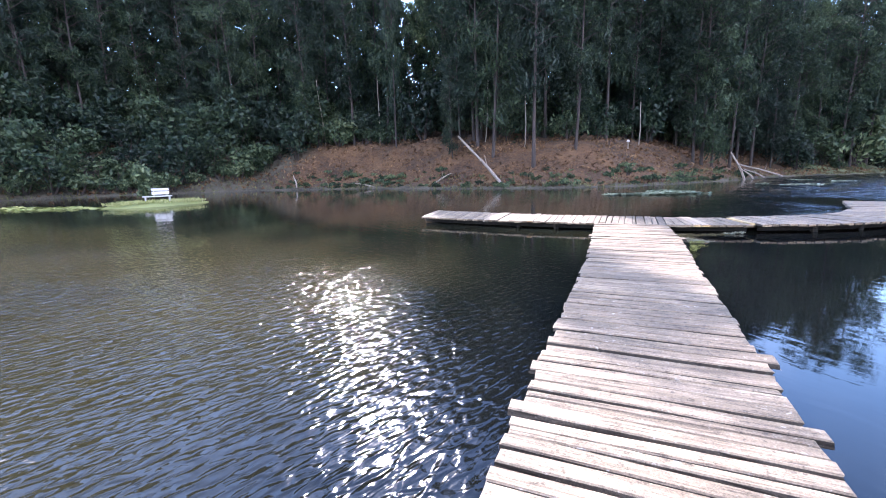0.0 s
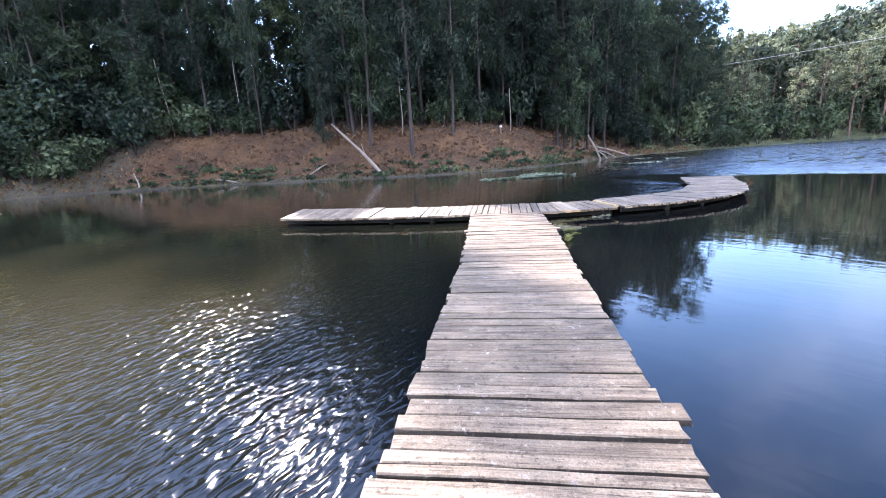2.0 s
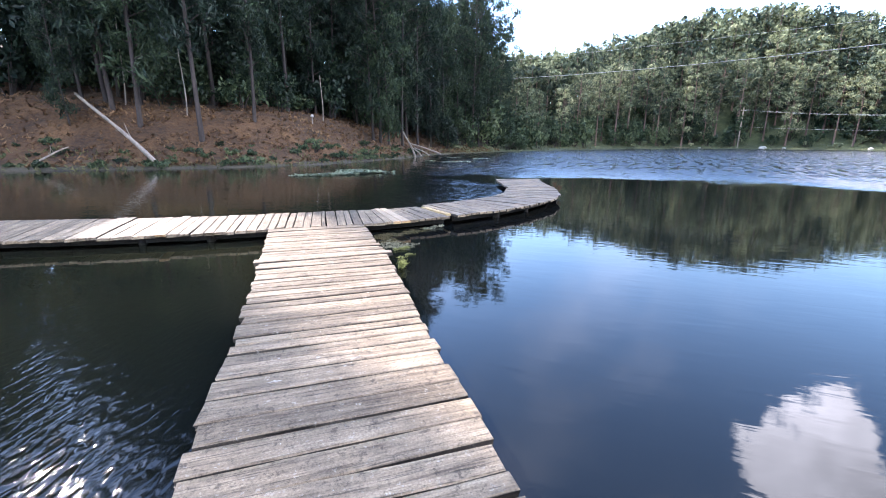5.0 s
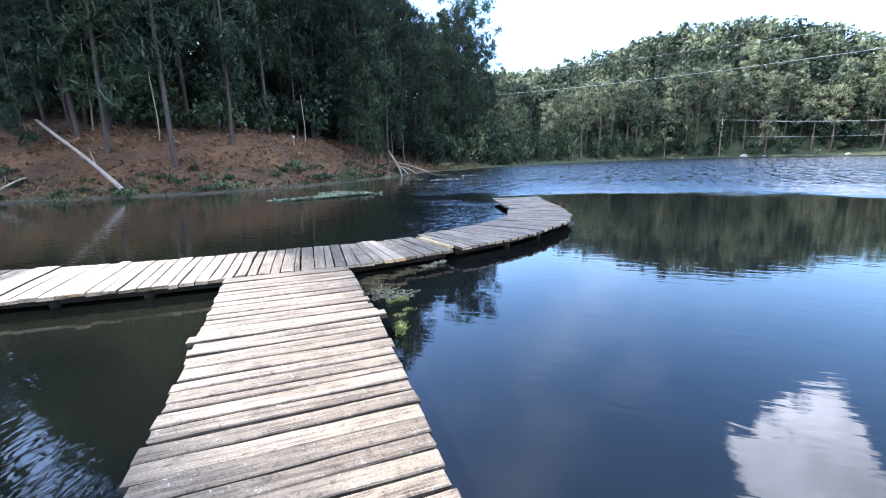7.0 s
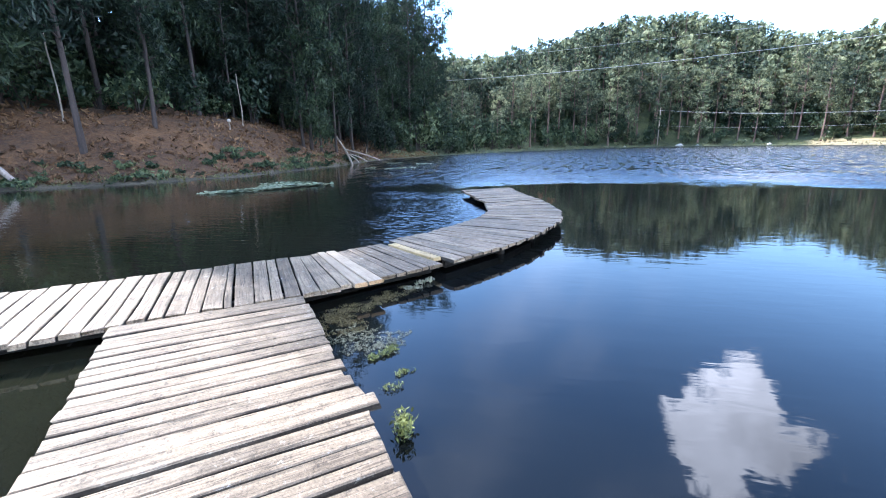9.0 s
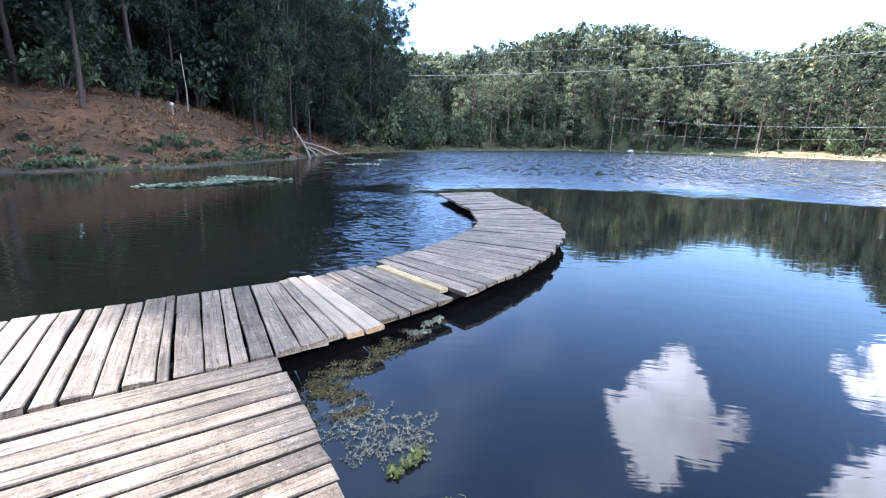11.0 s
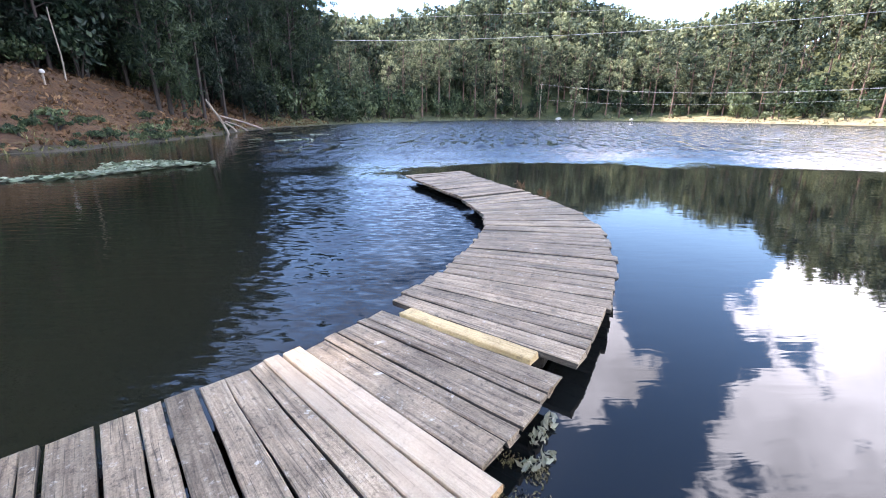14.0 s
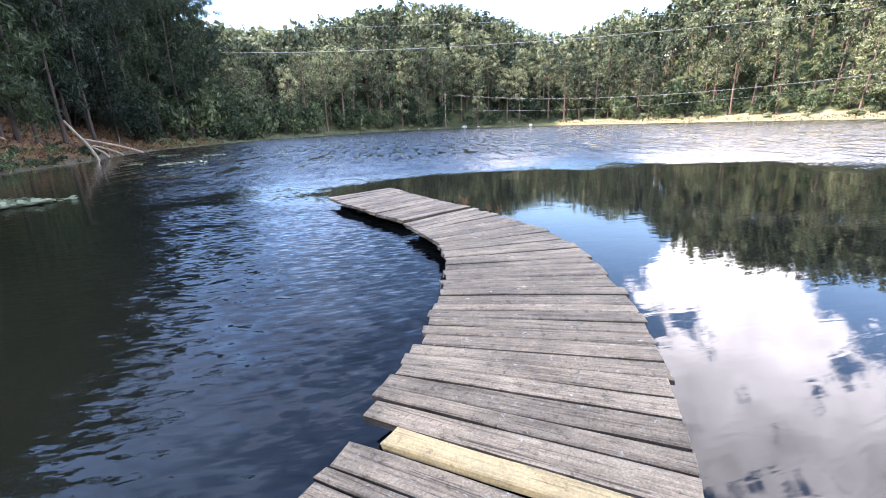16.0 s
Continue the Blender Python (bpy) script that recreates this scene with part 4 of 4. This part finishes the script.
# ---- things on the water ----
def leaf_discs(heap, rng, spots, size, lift):
    """Flat floating leaves, notched discs of two quads each way, a little tipped."""
    for x, y in spots:
        r = size * (0.6 + 0.8 * rng.random())
        a0, z = rng.random() * 6.283, 0.006 + lift * rng.random()
        tip = rng.normal(0, 0.22, 2)
        ring = [(0, 0)] + [(r * math.cos(a0 + k * 5.6 / 6), r * math.sin(a0 + k * 5.6 / 6) * (0.8 + 0.2 * rng.random())) for k in range(7)]
        v = [(x + px, y + py, max(0.003, z + tip[0] * px + tip[1] * py)) for px, py in ring]
        heap.add(v, [(0, 1, 2, 3), (0, 3, 4, 5), (0, 5, 6, 7)])


def in_blob(rng, cx, cy, rx, ry, turn, count, rough=0.25):
    a = rng.random(count) * 6.283
    r = np.sqrt(rng.random(count)) * (1 + rough * np.sin(a * 3 + cx) + rough * np.sin(a * 7 + cy))
    x, y = rx * r * np.cos(a), ry * r * np.sin(a)
    c, s = math.cos(turn), math.sin(turn)
    return np.stack([cx + x * c - y * s, cy + x * s + y * c], -1)


def make_floating_plants():
    rng = np.random.default_rng(31)
    h = Heap()
    leaf_discs(h, rng, in_blob(rng, 0.5, 21.9, 1.5, 0.42, 0.22, 420), 0.10, 0.05)
    leaf_discs(h, rng, in_blob(rng, 1.9, 22.9, 1.0, 0.95, 0.1, 560), 0.10, 0.12)
    leaf_discs(h, rng, in_blob(rng, 2.7, 22.75, 0.75, 0.3, 0.1, 180), 0.10, 0.05)
    h.leaves(rng, [(1.9, 23.2, 0.05), (1.2, 22.6, 0.04), (2.4, 22.9, 0.04)], [(0.7, 0.5, 0.10), (0.7, 0.4, 0.07), (0.6, 0.3, 0.06)], 120, 0.09, 0.6)
    tagged(new("lily_bed", h.mesh("lily_bed", M_PAD)), "grey-green bed of floating lily leaves on dark water", "water plants", kind="stuff")
    for cx, cy, rx, ry, k in ((10.3, 32.8, 0.95, 0.42, 260), (8.6, 34.6, 0.42, 0.16, 60), (14.4, 38.2, 0.8, 0.22, 110), (13.0, 42.0, 0.7, 0.2, 80)):
        h = Heap()
        leaf_discs(h, rng, in_blob(rng, cx, cy, rx, ry, 0.1, k), 0.10, 0.03)
        tagged(new("lily_patch", h.mesh("lily_patch", M_PAD)), "small patch of floating lily leaves near the bank", "water plants", kind="stuff")


def make_sunlit_weed():
    rng = np.random.default_rng(39)
    h = Heap()
    leaf_discs(h, rng, in_blob(rng, -28.0, 8.2, 4.6, 0.9, 0.35, 700), 0.15, 0.02)
    tagged(new("weed_bed", h.mesh("weed_bed", M_CLUMP)), "yellow-green floating weed bed beside the grassy islet", "water plants", kind="stuff")


def make_water_weed():
    rng = np.random.default_rng(37)
    h = Heap()
    # a fuzzy mat in the corner and along the curved edge
    spots = [(0.92 + 0.9 * u + rng.normal(0, 0.05), 7.93 + 0.36 * u + rng.normal(0, 0.07)) for u in rng.random(60) ** 1.3]
    spots += [(1.0 + rng.normal(0, 0.10), 7.72 + rng.normal(0, 0.14)) for k in range(30)]
    h.leaves(rng, [(x, y, 0.004) for x, y in spots], [(0.08, 0.06, 0.012)] * len(spots), 75, 0.010, 0.45, 0.0, 0.1)
    tagged(new("water_weed", h.mesh("water_weed", M_WEED)), "fuzzy brown-olive water weed in the boardwalk's corner", "water plants", kind="stuff")
    # pale sprigs that trail out over the open water
    h = Heap()
    for k in range(85):
        u = rng.random()
        x, y = 0.98 + 0.16 * u + rng.normal(0, 0.11), 7.62 - 0.55 * u + rng.normal(0, 0.10)
        if k % 4 == 0:
            x, y = 1.36 + rng.normal(0, 0.05) - 0.12 * u, 7.42 - 0.35 * u
        a = rng.random() * 6.283
        line = [(x + 0.011 * j * math.cos(a + 0.12 * j), y + 0.011 * j * math.sin(a + 0.12 * j), 0.006) for j in range(11)]
        h.leaves(rng, line, [(0.014, 0.014, 0.006)] * 11, 4, 0.0065, 0.4, 0.0, 0.2)
    tagged(new("water_sprigs", h.mesh("water_sprigs", M_SPRIG)), "pale trailing sprigs of water plant lying on the surface", "water plants", kind="stuff")
    h = Heap()
    h.leaves(rng, [(1.17, 7.02, 0.02), (1.08, 7.0, 0.015), (1.24, 7.05, 0.02)], [(0.06, 0.05, 0.02)] * 3, 80, 0.014, 0.5, -0.3, 0.2)
    h.leaves(rng, [(0.98, 6.08, 0.06), (1.02, 6.16, 0.05)], [(0.07, 0.09, 0.07)] * 2, 120, 0.018, 0.35, -0.5, 0.2)
    h.leaves(rng, [(1.08, 6.55, 0.02), (1.2, 6.7, 0.01)], [(0.10, 0.05, 0.012)] * 2, 60, 0.012, 0.45, 0, 0.2)
    tagged(new("water_plant", h.mesh("water_plant", M_CLUMP)), "yellow-green clumps of water plant beside the boardwalk", "water plants", kind="stuff")
    h = Heap()
    h.leaves(rng, [(2.02, 8.40, 0.03), (2.16, 8.44, 0.03), (1.85, 8.33, 0.02), (1.95, 8.30, 0.02)], [(0.07, 0.04, 0.02)] * 4, 26, 0.024, 0.45, -0.3, 0.3)
    tagged(new("water_plant", h.mesh("water_plant", M_SPRIG)), "small pale leafy water plants under the curved edge", "water plants", kind="stuff")
    h = Heap()
    for x, y in ((6.72, 12.0), (6.62, 11.75), (6.98, 12.6), (7.02, 12.75)):
        h.leaves(rng, [(x, y, 0.26)], [(0.07, 0.07, 0.10)], 26, 0.05, 0.14, -1.4, 0.1)
    tagged(new("weed_tufts", h.mesh("weed_tufts", M_DRY)), "dry weed tufts growing at the boardwalk's edge", "grass", kind="stuff")


def make_islet():
    rng = np.random.default_rng(41)
    th = np.linspace(0, 2 * math.pi, 28, endpoint=False)
    rings = []
    for k, z in ((1.0, -0.12), (0.97, 0.03), (0.8, 0.13), (0.45, 0.2), (0.05, 0.22)):
        w = 1 + 0.10 * np.sin(3 * th + 1) + 0.06 * np.sin(7 * th)
        x, y = 2.3 * k * w * np.cos(th), 1.0 * k * w * np.sin(th)
        c, s = math.cos(1.25), math.sin(1.25)
        rings.append(np.stack([-22.0 + x * c - y * s, 11.7 + x * s + y * c, np.full(28, z)], -1))
    q = [(i * 28 + j, i * 28 + (j + 1) % 28, (i + 1) * 28 + (j + 1) % 28, (i + 1) * 28 + j) for i in range(4) for j in range(28)]
    tagged(new("islet", mesh_from("islet", np.concatenate(rings), q, M_LIME, True)), "low grassy islet lit bright yellow-green by the sun", "islet", kind="structure")
    h = Heap()
    pts = in_blob(rng, -22.0, 11.7, 2.1, 0.85, 1.25, 900, 0.08)
    h.leaves(rng, np.column_stack([pts, np.full(900, 0.2)]), [(0.05, 0.05, 0.06)] * 900, 2, 0.1, 0.2, -1.2, 0.1)
    tagged(new("islet_grass", h.mesh("islet_grass", M_LIME)), "bright sunlit grass on the low islet", "grass", kind="stuff")
    ob = tagged(new("bench"), "whitish weathered wooden bench on the grassy islet", "bench")
    ob.matrix_basis = Matrix.Translation((-22.2, 11.9, 0.17)) @ Matrix.Rotation(radians(62), 4, "Z") @ Matrix.Scale(0.8, 4)

    def board(name, sx, sy, sz, x, y, z, tip=0.0):
        bm = bmesh.new()
        bmesh.ops.create_cube(bm, size=1, matrix=Matrix.Diagonal((sx, sy, sz, 1)))
        bmesh.ops.bevel(bm, geom=bm.edges[:], offset=0.012, segments=1, affect="EDGES")
        b = part(name, bm, M_WHITE, ob)
        b.matrix_basis = Matrix.Translation((x, y, z)) @ Matrix.Rotation(tip, 4, "X")
    board("seat", 1.6, 0.42, 0.06, 0, 0, 0.36)
    board("backrest", 0.95, 0.05, 0.2, 0.2, 0.2, 0.56, -0.15)
    board("backrest", 0.95, 0.05, 0.16, 0.2, 0.23, 0.78, -0.15)
    for x in (-0.65, 0.65):
        board("leg", 0.08, 0.36, 0.36, x, 0, 0.16)
    for x in (-0.15, 0.55):
        board("back_post", 0.06, 0.05, 0.5, x, 0.25, 0.62, -0.15)
    sap = bush("sapling", rng, 0.7, 2.6, 9, 40, 0.14, M_BUSH, 3)
    tagged(sap, "young leafy tree growing beside the islet's bench", "tree")
    sap.matrix_basis = Matrix.Translation((-25.4, 13.6, 0.02))


make_floating_plants()
make_water_weed()
make_sunlit_weed()
make_islet()


# ---- dead wood and grass on the bank ----
def dead_stem(name, label, a, b, r0, r1, rng, twigs=0, bend=0.06):
    a, b = np.array(a, float), np.array(b, float)
    h = Heap()
    t = np.linspace(0, 1, 8)
    path = a + (b - a) * t[:, None]
    path += np.stack([np.sin(t * 5) * bend, np.cos(t * 4) * bend, np.sin(t * 3) * bend], -1)
    rad = r0 + (r1 - r0) * t + rng.normal(0, 0.06 * r0, 8)
    h.tube(path, rad, 9)
    h.tube([path[-1], path[-1] + (b - a) * 0.004], [rad[-1], 0.002], 9)
    h.tube([path[0] - (b - a) * 0.002, path[0]], [0.002, rad[0]], 9)
    for k in range(twigs):
        p = path[2 + k % 5]
        d = rng.normal(0, 1, 3) * 0.35 * np.linalg.norm(b - a) / 4
        h.tube([p, p + d * 0.6 + (0, 0, 0.1), p + d + (0, 0, 0.3)], [r1 * 0.5, r1 * 0.35, 0.008], 5)
    me = h.mesh(name, M_DEAD, True)
    tagged(new(name, me), label, "log" if "log" in name else "branch")


def make_dead_wood():
    rng = np.random.default_rng(43)
    dead_stem("fallen_log", "long bleached log leaning down the bank to the water", (-8.9, 28.9, 0.4), (-14.3, 34.3, 4.4), 0.12, 0.08, rng, 2)
    dead_stem("branch", "pale dead branch standing at the water's edge", (9.5, 43.7, -0.1), (8.3, 43.9, 2.5), 0.10, 0.06, rng)
    dead_stem("branch", "pale dead branch lying on the bank by the water", (10.2, 44.2, 0.1), (9.3, 44.6, 0.95), 0.07, 0.04, rng, 1)
    dead_stem("branch", "pale dead branch lying on the bank by the water", (11.2, 44.9, 0.15), (9.6, 44.6, 0.9), 0.07, 0.04, rng, 2)
    dead_stem("branch", "long pale dead branch sloping down to the water", (12.9, 46.4, 0.2), (9.2, 44.9, 1.35), 0.08, 0.05, rng, 2)
    dead_stem("branch", "grey dead branch lying low on the muddy bank", (-14.6, 28.9, 0.35), (-13.2, 29.9, 1.2), 0.06, 0.03, rng, 3)
    dead_stem("branch", "grey dead branch lying low on the muddy bank", (-20.5, 29.3, 0.15), (-22.6, 29.2, 0.5), 0.06, 0.03, rng, 4)
    dead_stem("branch", "grey dead branch lying low on the muddy bank", (-27.0, 27.0, 0.25), (-28.4, 28.4, 1.3), 0.07, 0.03, rng, 4)
    for x, y, tall, lean in ((-23.9, 36.2, 6.2, 0.2), (-8.6, 35.4, 4.6, 0.1), (0.6, 43.2, 4.0, 0.05), (-12.4, 36.0, 5.5, 0.4), (-29.5, 34.5, 6.5, -0.5)):
        g = ground_z(x, y)
        dead_stem("dead_trunk", "slender bleached dead trunk standing at the wood's edge", (x, y, g - 0.2), (x + lean, y, g + tall), 0.05, 0.03, rng)
    ob = tagged(new("marker_post"), "small whitish marker post with a cap on the bank", "post")
    ob.matrix_basis = Matrix.Translation((-0.3, 40.0, ground_z(-0.3, 40.0) - 0.05)) @ Matrix.Scale(1.1, 4)
    h = Heap()
    h.tube([(0, 0, 0), (0, 0, 0.62)], [0.05, 0.05], 10)
    child("stake", h.mesh("stake", M_DEAD, True), ob)
    h = Heap()
    h.tube([(0, 0, 0.6), (0, 0, 0.62), (0, 0, 0.74), (0, 0, 0.80)], [0.04, 0.12, 0.11, 0.01], 10)
    child("cap", h.mesh("cap", M_WHITE, True), ob)


def blades(name, label, rng, count, box, test, size, mat, slim, up, category="grass"):
    x0, y0, x1, y1 = box
    p = rng.random((count * 6, 2)) * (x1 - x0, y1 - y0) + (x0, y0)
    p = p[test(p[:, 0], p[:, 1])]
    clump = 0.5 + 0.5 * wobble(p[:, 0], p[:, 1], 1.4, 77) * 1.6
    p = p[rng.random(len(p)) < clump][:count]
    z = height(p[:, 0], p[:, 1])[0]
    h = Heap()
    h.leaves(rng, np.column_stack([p, z + size * 0.35]), np.full((len(p), 3), size * 0.7), 3, size, slim, up, 0.1)
    tagged(new(name, h.mesh(name, mat)), label, category, kind="stuff")


def make_bank_cover():
    rng = np.random.default_rng(47)
    sd = shore_distance
    blades("bank_grass", "patchy grass and weeds along the muddy water's edge", rng, 8000, (-45, 8, 28, 66),
           lambda x, y: (sd(x, y) > 0.1) & (sd(x, y) < 3.2) & (woods_side(x, y) > 0.4), 0.14, M_GRASS, 0.18, -0.8)
    blades("leaf_litter", "dry fallen leaves and twigs on the red bank", rng, 9000, (-45, 8, 28, 66),
           lambda x, y: (sd(x, y) > 0.8) & (sd(x, y) < 9) & (woods_side(x, y) > 0.4), 0.17, M_DRY, 0.3, 0.0, "leaves")
    blades("shore_grass", "pale dry grass along the far sandy shore", rng, 4200, (22, -20, 120, 100),
           lambda x, y: (sd(x, y) > 0.3) & (sd(x, y) < 9) & (woods_side(x, y) < 0.3), 0.2, M_GRASS, 0.2, -1.0)


make_dead_wood()
make_bank_cover()


# ---- across the pond ----
def cable(name, pts, sag, r=0.022):
    pts = [np.array(q, float) for q in pts]
    h = Heap()
    path = []
    for a, b in zip(pts, pts[1:]):
        for t in np.linspace(0, 1, 14)[:-1]:
            path.append(a + (b - a) * t - np.array([0, 0, 4 * sag * t * (1 - t)]))
    path.append(pts[-1])
    h.tube(path, np.full(len(path), r), 6)
    tagged(new(name, h.mesh(name, M_WIRE, True)), "thin pale overhead power cable slung across the pond", "cable", "overhead power cables")


def make_far_shore():
    rng = np.random.default_rng(53)
    for off, lift in ((0.0, 0.0), (0.9, 0.12)):
        cable("power_cable", [(30.5, 98.0 + off, 15.0 + lift), (94.0 + off, -13.0, 15.6 + lift)], 2.6, 0.014)
        cable("power_cable", [(97.3 + off, 81.3, 8.9 + lift), (89.0 + off, -8.0, 6.6 + lift)], 2.4, 0.011)
    cable("power_cable", [(30.5, 100.0, 18.4), (94.0, -11.0, 15.4)], 1.0, 0.014)
    cable("power_cable", [(97.3, 81.6, 5.2), (89.6, -8.0, 5.4)], 1.9, 0.011)
    ob = tagged(new("utility_pole"), "slim pale utility pole standing above the far shore", "pole")
    ob.matrix_basis = Matrix.Translation((97.3, 81.4, ground_z(97.3, 81.4) - 0.3))
    h = Heap()
    h.tube([(0, 0, 0), (0, 0, 5), (0.05, 0, 9.6)], [0.15, 0.13, 0.10], 9)
    child("shaft", h.mesh("shaft", M_DEAD, True), ob)
    h = Heap()
    h.tube([(-0.9, 0, 8.8), (0.9, 0, 8.8)], [0.05, 0.05], 6)
    child("crossarm", h.mesh("crossarm", M_DEAD, True), ob)
    for x in (-0.6, 0.3, 0.8):
        h = Heap()
        h.tube([(x, 0, 8.85), (x, 0, 8.95), (x, 0, 9.05)], [0.03, 0.06, 0.02], 7)
        child("insulator", h.mesh("insulator", M_WHITE, True), ob)
    for x, y, s in ((99.5, 76.8, 0.75), (101.5, 73.5, 0.4), (88.0, 83.4, 0.35), (107.0, 60.5, 0.45)):
        bm = bmesh.new()
        bmesh.ops.create_icosphere(bm, subdivisions=2, radius=s)
        for v in bm.verts:
            v.co *= 1 + 0.25 * noise.noise(v.co * 2.2 + Vector((x, y, 0)))
            v.co.z *= 0.65
        me = bpy.data.meshes.new("boulder")
        bm.to_mesh(me)
        bm.free()
        me.materials.append(M_STONE)
        b = tagged(new("boulder", me), "pale weathered boulder on the far shore", "rock", "boulders on the far shore")
        b.matrix_basis = Matrix.Translation((x, y, ground_z(x, y) + 0.25 * s))
    ob = tagged(new("jetty"), "low wooden jetty at the far shore's edge", "jetty")
    ob.matrix_basis = Matrix.Translation((80.5, 81.6, 0.35)) @ Matrix.Rotation(radians(8), 4, "Z")
    for k in range(14):
        bm = bmesh.new()
        bmesh.ops.create_cube(bm, size=1, matrix=Matrix.Diagonal((0.27, 1.3, 0.06, 1)))
        bmesh.ops.bevel(bm, geom=bm.edges[:], offset=0.01, segments=1, affect="EDGES")
        part("plank", bm, M_PLANK, ob).matrix_basis = Matrix.Translation((0.3 * k - 2, 0, 0))
    for x in (-1.9, 0, 1.9):
        for y in (-0.5, 0.5):
            h = Heap()
            h.tube([(x, y, -1.4), (x, y, -0.03)], [0.07, 0.07], 8)
            child("post", h.mesh("post", M_BEAM, True), ob)


make_far_shore()
